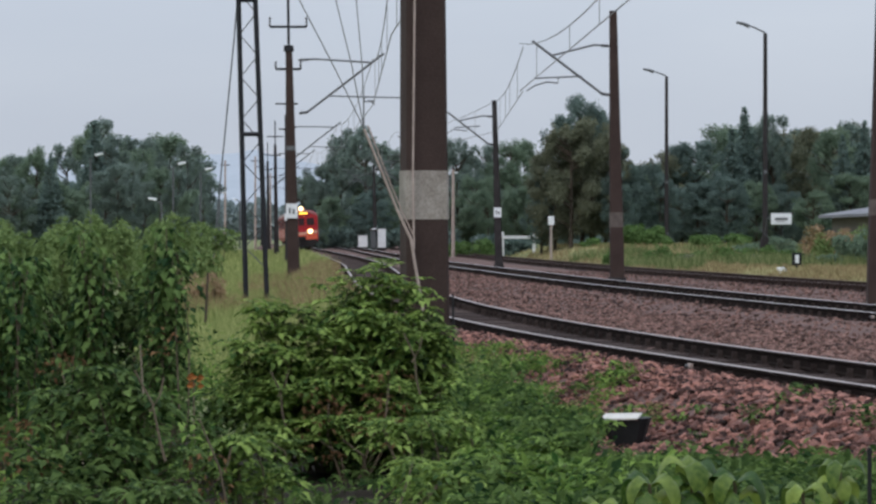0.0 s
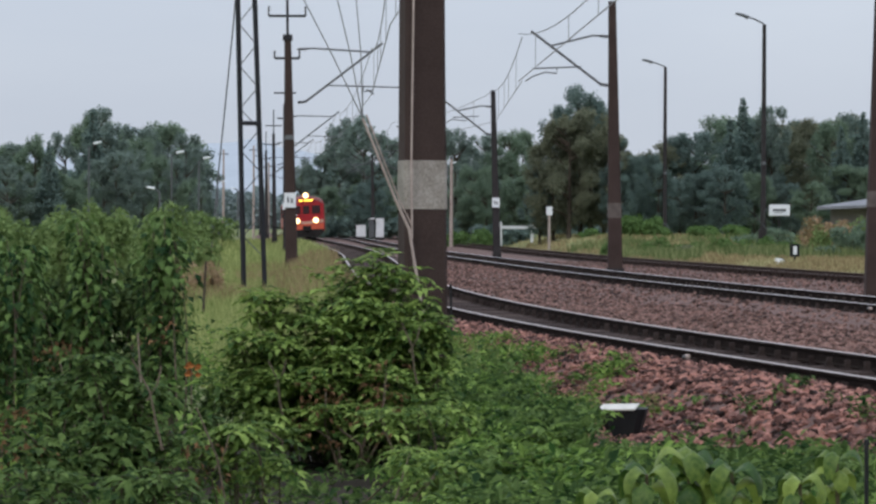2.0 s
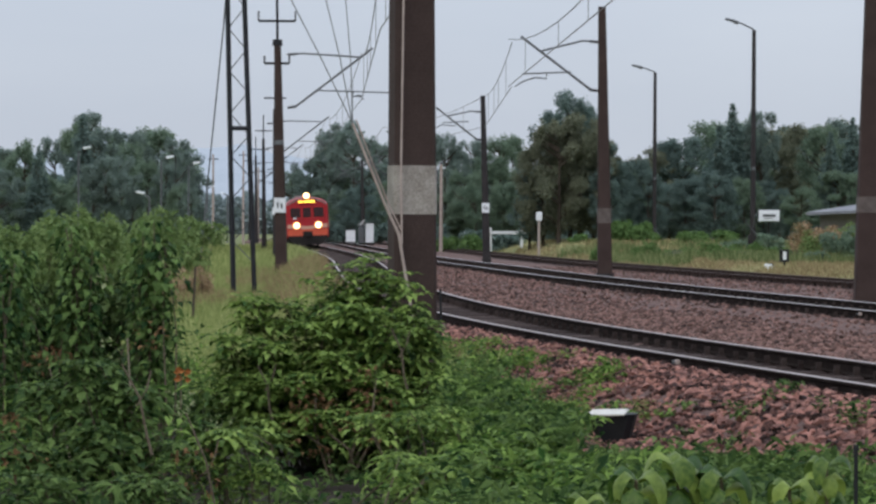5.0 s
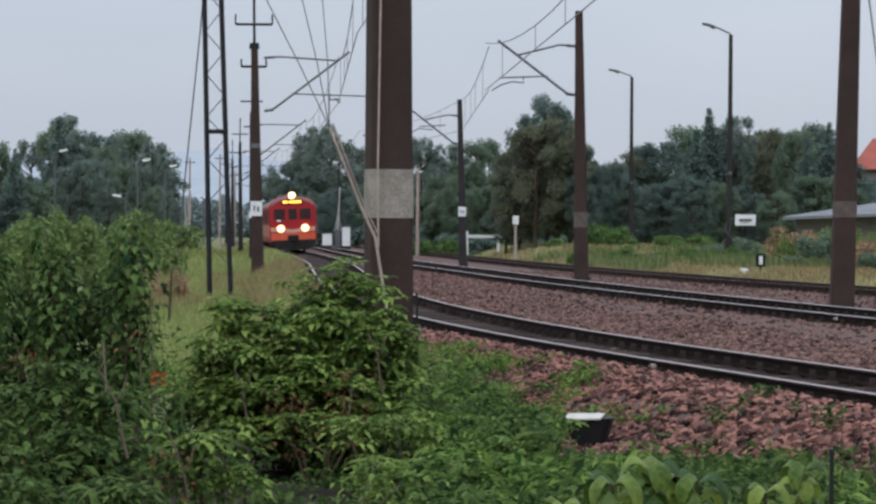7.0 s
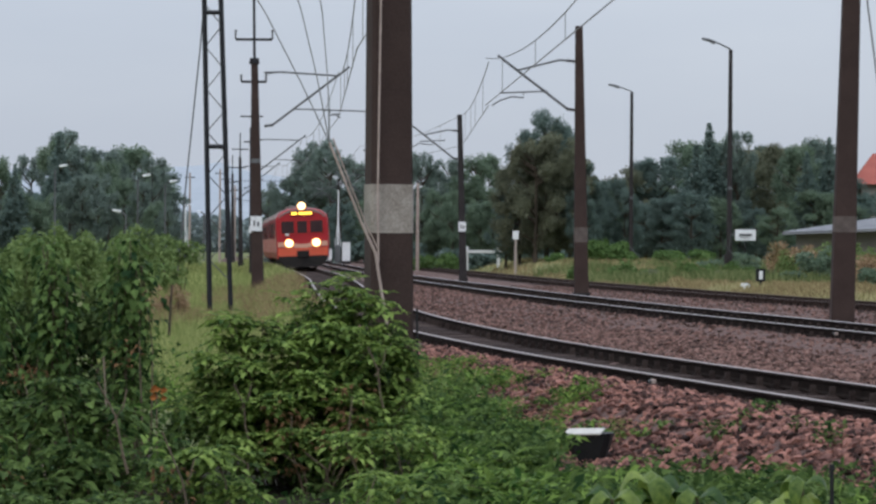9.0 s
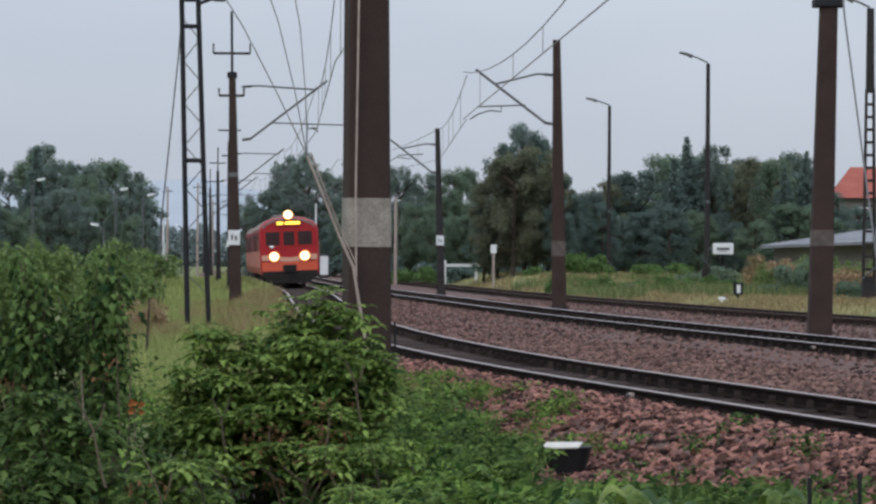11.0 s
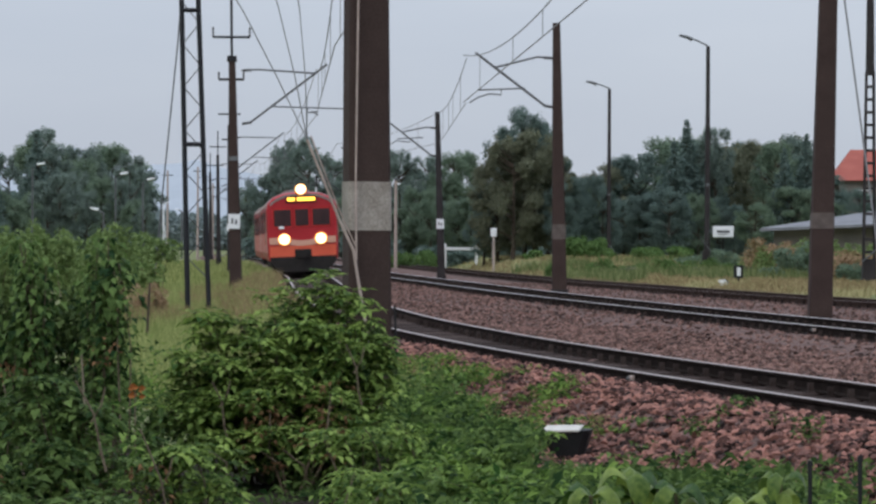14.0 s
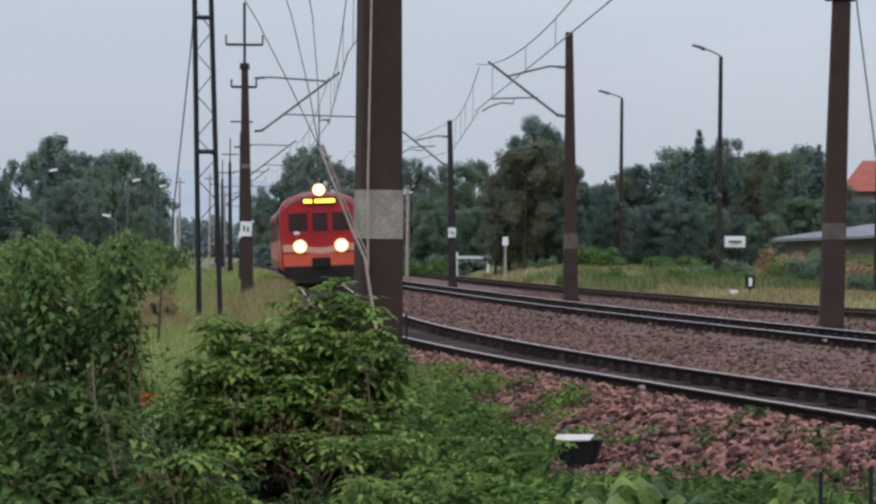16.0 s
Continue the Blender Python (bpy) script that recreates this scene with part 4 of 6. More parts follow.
def mesh_fast(name, verts, faces, mat, parent=None, label=""):
    me = bpy.data.meshes.new(name)
    nv, nf = len(verts), len(faces)
    me.vertices.add(nv)
    me.vertices.foreach_set("co", np.ascontiguousarray(verts, dtype=np.float32).ravel())
    me.loops.add(nf * 3)
    me.loops.foreach_set("vertex_index", np.ascontiguousarray(faces, dtype=np.int32).ravel())
    me.polygons.add(nf)
    me.polygons.foreach_set("loop_start", np.arange(0, nf * 3, 3, dtype=np.int32))
    me.update(calc_edges=True)
    me.polygons.foreach_set("use_smooth", np.zeros(nf, dtype=bool))
    me.validate()
    me.materials.append(mat)
    ob = new(name, me)
    if parent is not None:
        ob.parent = parent
    if label:
        tagged(ob, label)
    return ob


def sample_blobs(blobs, n, rng=RNG, shell=0.55, up=0.0):
    """Points in the outer part of ellipsoids (x, y, z, rx, ry, rz) and the way outward."""
    vol = np.array([b[3] * b[4] * b[5] for b in blobs]) ** (2 / 3)
    pick = rng.choice(len(blobs), n, p=vol / vol.sum())
    B = np.array(blobs, float)[pick]
    d = rng.normal(0, 1, (n, 3))
    d /= np.linalg.norm(d, axis=1, keepdims=True)
    if up:
        d[:, 2] = np.where(rng.uniform(0, 1, n) < up, np.abs(d[:, 2]), d[:, 2])
    r = shell + (1 - shell) * rng.uniform(0, 1, n) ** 0.7
    r *= rng.uniform(0.85, 1.12, n)
    return B[:, :3] + d * r[:, None] * B[:, 3:], d


def clumps(blobs, m, r, rng=RNG):
    """Smaller uneven tufts through the outer part of larger ellipsoids."""
    c, _ = sample_blobs(blobs, m, rng, 0.35)
    q = r * rng.uniform(0.6, 1.35, m)
    return [(*c[i], q[i], q[i], q[i] * 0.55) for i in range(m)]


def stems(top, base, tips, r=0.015):
    for t in tips:
        bm = bmesh.new()
        b = Vector(base) + Vector((random.uniform(-0.1, 0.1), random.uniform(-0.1, 0.1), 0))
        t = Vector(t)
        m = b.lerp(t, 0.5) + Vector((random.uniform(-0.1, 0.1), random.uniform(-0.1, 0.1), 0.08))
        tube(bm, [b, m, t], r, r * 0.35, 5)
        part("stem", bm, TWIG, top)


def bush(label, blobs, n, length, width, mat, droop=0.5, stalks=9, name="bush", tuft=0.15):
    top = thing(name, label, "bush")
    tufts_of = clumps(blobs, max(14, n // 52), tuft * 1.08)
    v, f = leaves(*sample_blobs(tufts_of, n, up=0.7), length, width, droop)
    mesh_fast("foliage", v, f, mat, top)
    cx, cy = np.mean([b[0] for b in blobs]), np.mean([b[1] for b in blobs])
    bs = (cx, cy, -0.55)
    tips = [(b[0] + random.uniform(-0.5, 0.5) * b[3], b[1] + random.uniform(-0.5, 0.5) * b[4], b[2] + random.uniform(0.1, 0.6) * b[5]) for b in blobs for _ in range(max(1, stalks // len(blobs)))]
    stems(top, bs, tips, 0.014)
    return top


def leaf_mesh(base, d, up, L, W, fold, sag):
    """Folded, sagging pointed leaves of four triangles from their bases along d."""
    n = len(base)
    d = d / (np.linalg.norm(d, axis=1, keepdims=True) + 1e-9)
    side = np.cross(d, up)
    side /= np.linalg.norm(side, axis=1, keepdims=True) + 1e-9
    nor = np.cross(side, d)
    L, W = L[:, None], W[:, None]
    rib = base + d * L * 0.45
    tip = base + d * L - nor * L * sag
    a = base + d * L * 0.40 + side * W * 0.5 + nor * W * fold
    b = base + d * L * 0.40 - side * W * 0.5 + nor * W * fold
    verts = np.stack([base, a, tip, b, rib], 1).reshape(-1, 3)
    i = np.arange(n) * 5
    tri = lambda p, q, r: np.stack([i + p, i + q, i + r], 1)
    return verts, np.stack([tri(0, 1, 4), tri(1, 2, 4), tri(0, 4, 3), tri(4, 2, 3)], 1).reshape(-1, 3)


def shoot_shrub(label, shoots, mat, leaf, width, seed, compound=True, gap=0.075, reach=0.2, pairs=3, bare=0.25, name="bush", thick=0.008, droop=0.35, lift=0.5):
    """A shrub of leafy shoots (foot, tip): leaves in turning pairs along each stem, single or feathered."""
    rng = np.random.default_rng(seed)
    top = thing(name, label, "weeds" if name == "weed_clump" else "bush", group="weed clumps" if name == "weed_clump" else "")
    B, D, U, Ls = [], [], [], []
    for foot, tip in shoots:
        foot, tip = np.array(foot, float), np.array(tip, float)
        bow = rng.normal(0, 0.06, 3) * [1, 1, 0]
        at = lambda u: foot + (tip - foot) * u + bow * 4 * u * (1 - u) + np.array([0, 0, 0.08]) * 4 * u * (1 - u)
        bm = bmesh.new()
        tube(bm, [at(u) for u in (0, 0.3, 0.6, 0.85, 1.0)], thick, thick * 0.4, 5)
        part("stem", bm, TWIG, top)
        long = np.linalg.norm(tip - foot)
        n = max(3, int(long * (1 - bare) / gap))
        turn = rng.uniform(0, 6.3)
        for k in range(n + 1):
            u = bare + (1 - bare) * k / n
            p = at(u)
            turn += 1.57 + rng.normal(0, 0.35)
            size = (0.55 + 0.45 * math.sin(math.pi * min(1.0, 0.25 + 0.75 * (1 - k / n)))) * rng.uniform(0.75, 1.15)
            for s in (0, math.pi) if k < n else (0, 1.6, 3.14, 4.7):
                a = turn + s + rng.normal(0, 0.25)
                out = np.array([math.cos(a), math.sin(a), rng.uniform(lift - 1.0 if lift > 0.5 else 0.0, lift)])
                flat = np.array([-math.sin(a), math.cos(a), 0])
                if compound:
                    R = reach * size
                    for j in range(pairs + 1):
                        w = 0.30 + 0.70 * j / pairs
                        q = p + out * R * w - np.array([0, 0, 1]) * R * droop * 1.6 * w * w
                        fall = np.array([0, 0, -droop * 2.2 * w])
                        if j == pairs:
                            B.append(q); D.append(out + fall); Ls.append(size * 1.25)
                        else:
                            for sg in (-1, 1):
                                B.append(q); D.append(out * 0.7 + flat * sg + fall * 0.8 + rng.normal(0, 0.12, 3)); Ls.append(size * rng.uniform(0.85, 1.1))
                else:
                    q = p + out * reach * rng.uniform(0.25, 1.0) * size
                    B.append(q); D.append(out + np.array([0, 0, -droop * 2.5]) + rng.normal(0, 0.25, 3)); Ls.append(size * rng.uniform(0.8, 1.3))
    n = len(B)
    B, D, Ls = np.array(B), np.array(D), np.array(Ls)
    up = np.tile([0, 0, 1.0], (n, 1)) + rng.normal(0, 0.22, (n, 3))
    v, f = leaf_mesh(B, D, up, leaf * Ls, width * Ls * rng.uniform(0.85, 1.15, n), 0.16, 0.22)
    mesh_fast("foliage", v, f, mat, top)
    return top


def clump_shoots(n, foot, spread, tips, seed, fall=0.0):
    """Shoots from a rooting patch to tips scattered about the given (x, y, z, r) heads."""
    rng = np.random.default_rng(seed)
    w = np.array([t[3] for t in tips])
    out = []
    for k in rng.choice(len(tips), n, p=w / w.sum()):
        x, y, z, r = tips[k]
        g = rng.normal(0, 0.5, 3) * r
        tip = (x + g[0], y + g[1], z - abs(g[2]) * 0.8 - fall * rng.uniform(0, 1) ** 2)
        fx = foot[0] + (x - foot[0]) * 0.55 + rng.normal(0, spread)
        out.append(((fx, foot[1] + rng.normal(0, spread), foot[2]), tip))
    return out


def heap(x0, x1, ztop, y, depth, z0=-0.5, lumps=6, r=0.3):
    """Ellipsoids that fill an upright region up to an uneven top."""
    out = []
    for k in range(lumps):
        u = (k + 0.5) / lumps
        x = x0 + (x1 - x0) * u + random.uniform(-0.1, 0.1) * (x1 - x0) / lumps
        zt = ztop(u) if callable(ztop) else ztop
        z = zt - r
        while z > z0:
            rr = r * random.uniform(0.8, 1.15)
            out.append((x + random.uniform(-0.5, 0.5) * r, y + random.uniform(-0.5, 0.5) * depth, z, rr, rr * 1.1, rr * 0.9))
            z -= r * random.uniform(0.9, 1.3)
    return out


random.seed(11)
DEADLEAF = material("dead_brown_leaf", (0.09, 0.05, 0.025), (0.24, 0.14, 0.07), 0.9, 4, 30, 0.0, island=0.5, through_light=0.2)
# the bright compound-leaved bush at the foot of the close mast
MAST_HEADS = [(-1.62, 23.6, 0.20, 0.07), (-1.50, 23.7, 0.52, 0.07), (-1.34, 23.9, 0.82, 0.05), (-1.11, 24.0, 0.92, 0.05), (-0.95, 24.1, 1.00, 0.06), (-0.78, 24.2, 0.86, 0.07), (-0.63, 24.2, 1.10, 0.07), (-0.47, 24.3, 1.15, 0.10),
              (-0.28, 24.2, 1.07, 0.09), (-0.15, 24.1, 0.85, 0.08), (-0.02, 24.0, 0.62, 0.07), (0.03, 23.8, 0.25, 0.07), (-0.55, 23.7, 0.80, 0.13), (-0.30, 23.6, 0.62, 0.12), (-0.85, 23.7, 0.66, 0.11), (-1.20, 23.6, 0.52, 0.10), (-1.32, 23.4, 0.22, 0.1), (-0.70, 23.4, 0.42, 0.11), (-0.32, 23.3, 0.30, 0.1), (-0.98, 23.3, 0.26, 0.09), (-1.15, 23.0, -0.02, 0.08), (-0.78, 22.9, 0.02, 0.06), (-0.42, 22.9, 0.02, 0.08), (-0.08, 23.2, 0.10, 0.09)]
shoot_shrub("bright green shrub with drooping toothed compound leaves at the mast foot", clump_shoots(130, (-0.72, 24.1, -0.5), 0.16, MAST_HEADS, 101, 0.3), LEAF_BUSH, 0.085, 0.042, 102, True, 0.09, 0.18, 4, 0.3, droop=0.26, lift=0.9)
shoot_shrub("low green shrub with compound leaves before the tall one", clump_shoots(9, (-0.1, 22.3, -0.5), 0.2, [(-0.38, 22.1, 0.04, 0.06), (-0.15, 22.2, 0.10, 0.1), (0.12, 22.5, 0.05, 0.1)], 103), LEAF_BUSH, 0.085, 0.038, 104, True, 0.08, 0.19, 4, 0.4, droop=0.24)
shoot_shrub("sparse low shrub with drooping compound leaves", clump_shoots(7, (-1.5, 22.0, -0.5), 0.15, [(-1.62, 22.0, -0.02, 0.08), (-1.35, 22.0, -0.08, 0.08)], 107), LEAF_MID, 0.085, 0.038, 108, True, 0.08, 0.18, 4, 0.4, droop=0.24)
shoot_shrub("low bright shrub with drooping compound leaves", clump_shoots(9, (-0.35, 19.0, -0.5), 0.2, [(-0.15, 19.0, -0.02, 0.1), (0.1, 19.0, -0.10, 0.1)], 105), LEAF_BUSH, 0.075, 0.034, 106, True, 0.08, 0.16, 4, 0.35, droop=0.24)
# two slender leafy columns at the edge of the meadow
for cx, cy, zt, sd in ((-2.49, 22.0, 1.40, 111), (-2.00, 22.2, 1.43, 113)):
    heads = [(cx + 0.09 * math.sin(2.3 * k + sd), cy, zt - 0.17 * k, 0.07) for k in range(8)]
    shoot_shrub("tall slender shrub with hanging dull green leaves", clump_shoots(24, (cx + 0.05, cy, -0.5), 0.06, heads, sd), LEAF_COLUMN, 0.075, 0.055, sd + 1, False, 0.028, 0.125, 3, 0.5, droop=0.4)
shoot_shrub("dusty dark green shrub with small leaves", clump_shoots(22, (-3.3, 24.2, -0.5), 0.2, [(-3.6, 24.2, 1.0, 0.15), (-3.3, 24.2, 1.16, 0.15), (-3.15, 24.0, 0.7, 0.15)], 115), LEAF_COLUMN, 0.09, 0.055, 116, False, 0.035, 0.16, 3, 0.3, droop=0.4)
shoot_shrub("broad upright shrub with dull green leaves and pale flecks", clump_shoots(30, (-3.08, 21.8, -0.5), 0.08, [(-3.10 + 0.09 * math.sin(2.1 * k), 21.8, 1.28 - 0.16 * k, 0.10) for k in range(9)], 123), LEAF_COLUMN, 0.075, 0.05, 124, False, 0.03, 0.14, 3, 0.4, droop=0.4)
# lower shrubs before them
shoot_shrub("low dusty green shrub with broad leaves", clump_shoots(26, (-1.95, 18.3, -0.5), 0.18, [(-2.25, 18.3, 0.46, 0.09), (-2.0, 18.2, 0.60, 0.10), (-1.75, 18.2, 0.44, 0.1), (-1.55, 18.1, 0.14, 0.09), (-1.9, 17.9, 0.22, 0.1), (-2.3, 17.9, 0.10, 0.1)], 117), LEAF_MID, 0.085, 0.048, 118, True, 0.075, 0.17, 3, 0.4, droop=0.25)
shoot_shrub("low green shrub with feathered leaves at the edge of the thicket", clump_shoots(12, (-1.6, 15.6, -0.5), 0.15, [(-1.95, 15.6, 0.16, 0.09), (-1.6, 15.5, 0.14, 0.09), (-1.35, 15.5, 0.12, 0.08)], 119), LEAF_MID, 0.07, 0.034, 120, True, 0.07, 0.15, 4, 0.35, droop=0.25)
shoot_shrub("green shrub with compound leaves in front of the tall one", clump_shoots(12, (-1.15, 18.6, -0.5), 0.15, [(-1.38, 18.6, 0.12, 0.08), (-1.15, 18.5, 0.16, 0.08), (-0.95, 18.5, -0.05, 0.08)], 121), LEAF_BUSH, 0.08, 0.038, 122, True, 0.08, 0.17, 4, 0.35, droop=0.25)
# filler foliage whose dark leaf colour stands in for shade inside the shrubs
LEAF_SHADE = material("shade_darkened_leaf", (0.016, 0.036, 0.012), (0.085, 0.12, 0.038), 0.65, 3.5, 30, 0.0, island=0.45, through_light=0.2)
bush("dense shrub deep in the thicket, leaves darkened for shade", heap(-4.3, -3.0, lambda u: 0.95 + 0.1 * math.sin(7 * u), 24.6, 0.5, -0.4, 4, 0.3), 3600, 0.085, 0.055, LEAF_SHADE, 0.6, tuft=0.22)
bush("dense shrub deep in the thicket, leaves darkened for shade", heap(-3.35, -2.15, lambda u: 0.98 - 0.1 * u, 24.8, 0.5, -0.4, 3, 0.3), 2800, 0.085, 0.055, LEAF_SHADE, 0.6, tuft=0.22)
bush("shrub in the middle of the thicket, leaves darkened for shade", heap(-3.2, -2.3, lambda u: 0.40, 23.2, 0.4, -0.3, 3, 0.27), 3000, 0.08, 0.05, LEAF_SHADE, 0.6, tuft=0.2, stalks=4)
bush("dense inner leaves at the mast foot, darkened for shade", [(x * 0.97 - 0.02, y + 0.35, z - 0.30, 0.16, 0.2, 0.18) for x, y, z, r in MAST_HEADS], 2200, 0.085, 0.05, LEAF_SHADE, 0.6, tuft=0.18, stalks=4)
bush("withered brown twigs and dead leaves inside the shrub", [(-0.86, 23.05, 0.02, 0.13, 0.15, 0.22), (-0.40, 23.0, 0.20, 0.13, 0.15, 0.10)], 110, 0.05, 0.026, DEADLEAF, 0.8, stalks=2)
bush("withered brown twigs and dead leaves inside the thicket", [(-2.35, 17.4, 0.15, 0.16, 0.12, 0.22), (-2.05, 21.6, 0.55, 0.22, 0.12, 0.12), (-2.6, 21.6, 0.35, 0.2, 0.12, 0.14), (-1.35, 17.8, -0.05, 0.12, 0.1, 0.16)], 190, 0.05, 0.026, DEADLEAF, 0.8, stalks=4)
bush("withered brown stems and dead leaves under the shrub", [(-0.45, 22.9, -0.1, 0.35, 0.2, 0.28), (-0.75, 22.8, -0.2, 0.3, 0.2, 0.25)], 130, 0.05, 0.026, DEADLEAF, 0.8, stalks=4)

for a, b in (((-1.22, 18.0, -0.30), (-1.40, 18.0, 0.30)), ((-1.585, 17.5, 0.21), (-1.73, 17.5, 0.61)), ((-1.17, 23.1, 0.02), (-1.26, 23.1, 0.34)), ((-0.16, 23.3, 0.25), (-0.26, 23.3, 0.62))):
    twig = thing("bare_twig", "bare pale twig leaning out of the shrubs", "twig", group="bare twigs")
    bm = bmesh.new()
    a, b = Vector(a), Vector(b)
    tube(bm, [a - Vector((-0.03, 0, 0.12)), a, a.lerp(b, 0.5) + Vector((0.03, 0, 0.01)), b], 0.009, 0.005, 5)
    part("stem", bm, TWIG, twig)
    bm = bmesh.new()
    m = a.lerp(b, 0.4)
    tube(bm, [m, m + Vector((0.06, 0, 0.10)), m + Vector((0.08, 0.02, 0.2))], 0.007, 0.004, 5)
    part("side_shoot", bm, TWIG, twig)


def weeds(name, label, spots, mat, length, width, per, spread, seed):
    """Ground cover: leaves on many low plants."""
    rng = np.random.default_rng(seed)
    P = np.repeat(np.array(spots, float), per, axis=0)
    n = len(P)
    c = P[:, :3].copy()
    h = P[:, 3]
    u = rng.uniform(0.1, 1.0, n) ** 0.7
    c[:, 0] += rng.normal(0, spread, n) * (0.5 + 0.5 * u)
    c[:, 1] += rng.normal(0, spread, n)
    c[:, 2] += h * u
    o = rng.normal(0, 1, (n, 3))
    o[:, 2] = 0.1
    v, f = leaves(c, o, length, width, 0.25, 0.2, rng)
    ob = mesh_fast(name, v, f, mat)
    return tagged(ob, label, "weeds", kind="stuff")


rng = np.random.default_rng(3)
spots_a, spots_b = [], []
while len(spots_a) + len(spots_b) < 2600:
    y = rng.uniform(10, 33)
    x = rng.uniform(-0.16 * y, 0.155 * y)
    wob = 0.3 * noise.noise(Vector((y * 0.8, 0, 5)))
    edge = (NEAR_LINE.at(y) - 2.1 if y < 25.5 else min(1.40, NEAR_LINE.at(y) - 1.9)) + wob
    if x > edge or (abs(x + 0.1) < 0.35 and abs(y - 31) < 0.4) or (1.15 < x and 25.3 < y < 27.6):
        continue
    if x < -0.01 * y and y > 12 and rng.uniform() < (0.72 if x > -0.085 * y else 0.62):
        continue
    k = smooth01((edge - x) / 0.8)
    tall = min(0.62, max(0.08, 1.90 - 0.0718 * y)) if x > 0.05 * y else 0.58
    if y >= 25.5:
        tall = 0.62
    if -0.09 * y < x < 0.01 * y and 13 < y < 23.5:
        tall = 0.22
    if x < -0.075 * y and y > 17:
        tall = 0.95
    h = (0.12 + (tall - 0.12) * k) * rng.uniform(0.6, 1.1) * (0.92 + 0.3 * noise.noise(Vector((x, y * 0.5, 1))) + 0.55 * noise.noise(Vector((x * 2.8, y * 1.4, 4))))
    (spots_a if noise.noise(Vector((x * 0.9, y * 0.45, 8))) + (0.15 if y > 24 and x > -0.3 else 0.0) > 0.2 else spots_b).append((x, y, ground_height(x, y), max(0.08, h)))
# added sheet over the ground, near-black to paint shade between the plants
SHADE_SOIL = material("shade_darkened_soil", (0.012, 0.009, 0.006), (0.042, 0.031, 0.02), 0.95, 3, 30, 0.6)
soil = sheet("ground_soil", [-4.8 + 0.2 * k for k in range(30)], [8 + 0.5 * k for k in range(41)], lambda x, y: ground_height(x, y) + 0.015, SHADE_SOIL)
tagged(soil, "soil sheet under the shrubs and weeds, darkened for shade", "soil", kind="structure")
weeds("ground_cover", "dense fresh green weeds covering the embankment foot", spots_a, LEAF_BRIGHT, 0.10, 0.04, 20, 0.10, 5)
weeds("ground_cover", "dull green mixed weeds and brambles", spots_b, LEAF_MID, 0.095, 0.045, 22, 0.10, 6)
rl = np.random.default_rng(61)
made = 0
while made < 26:
    y = rl.uniform(16, 31)
    x = rl.uniform(0.0, 1.0)
    x = 0.15 + x * (min(1.45, NEAR_LINE.at(y) - 2.6) - 0.25)
    if 0.044 < x / y < 0.078 and y > 19 or y > 30 and x < 0.45:
        continue
    z = ground_height(x, y)
    h = rl.uniform(0.22, 0.46) if y > 21 else rl.uniform(0.30, 0.42)
    feet = [((x + rl.normal(0, 0.1), y + rl.normal(0, 0.12), z), (x + rl.normal(0, 0.24), y + rl.normal(0, 0.24), z + h * rl.uniform(0.7, 1.15))) for _ in range(7)]
    shoot_shrub("clump of fresh green nettle-like weeds", feet, LEAF_BRIGHT, 0.085, 0.042, 200 + made, True, 0.06, 0.13, 3, 0.3, "weed_clump", 0.005, 0.22)
    made += 1
# thin weeds and grass creeping over the foot of the ballast
spots_c, spots_d = [], []
while len(spots_c) + len(spots_d) < 1050:
    y = rng.uniform(27.8, 43)
    left = rng.uniform(-3.4, -1.15)
    x = NEAR_LINE.at(y) + left
    thick = noise.noise(Vector((x * 1.3, y * 0.6, 12))) + 0.85 - 0.66 * (left + 3.4) + 0.045 * (y - 30)
    if rng.uniform() > thick or (abs(x + 0.1) < 0.4 and abs(y - 31) < 0.5):
        continue
    z = max(ballast_height(x, y), ground_height(x, y))
    (spots_c if rng.uniform() < 0.7 else spots_d).append((x, y, z, rng.uniform(0.06, 0.24) * max(0.4, min(0.9, 0.4 + thick))))
weeds("gravel_weeds", "thin green weeds creeping over the foot of the ballast", spots_c, LEAF_BRIGHT, 0.085, 0.035, 20, 0.09, 15)
weeds("gravel_weeds", "brownish dry grass creeping over the foot of the ballast", spots_d, STRAW, 0.07, 0.018, 16, 0.10, 16)
# tufts that grow in the gravel
tufts = [(x + 0.05 * q, y, ballast_height(x, y), h) for x, y, h in ((3.22, 27.1, 0.16), (3.36, 24.1, 0.26), (2.71, 26.2, 0.20)) for q in (-1, 0, 1)]
for _ in range(16):
    y = rng.uniform(20, 34)
    x = NEAR_LINE.at(y) - rng.uniform(1.75, 2.8)
    tufts.append((x, y, ballast_height(x, y), rng.uniform(0.05, 0.16)))
weeds("gravel_weeds", "small green weeds growing in the gravel", tufts, LEAF_COLUMN, 0.06, 0.034, 30, 0.07, 9)


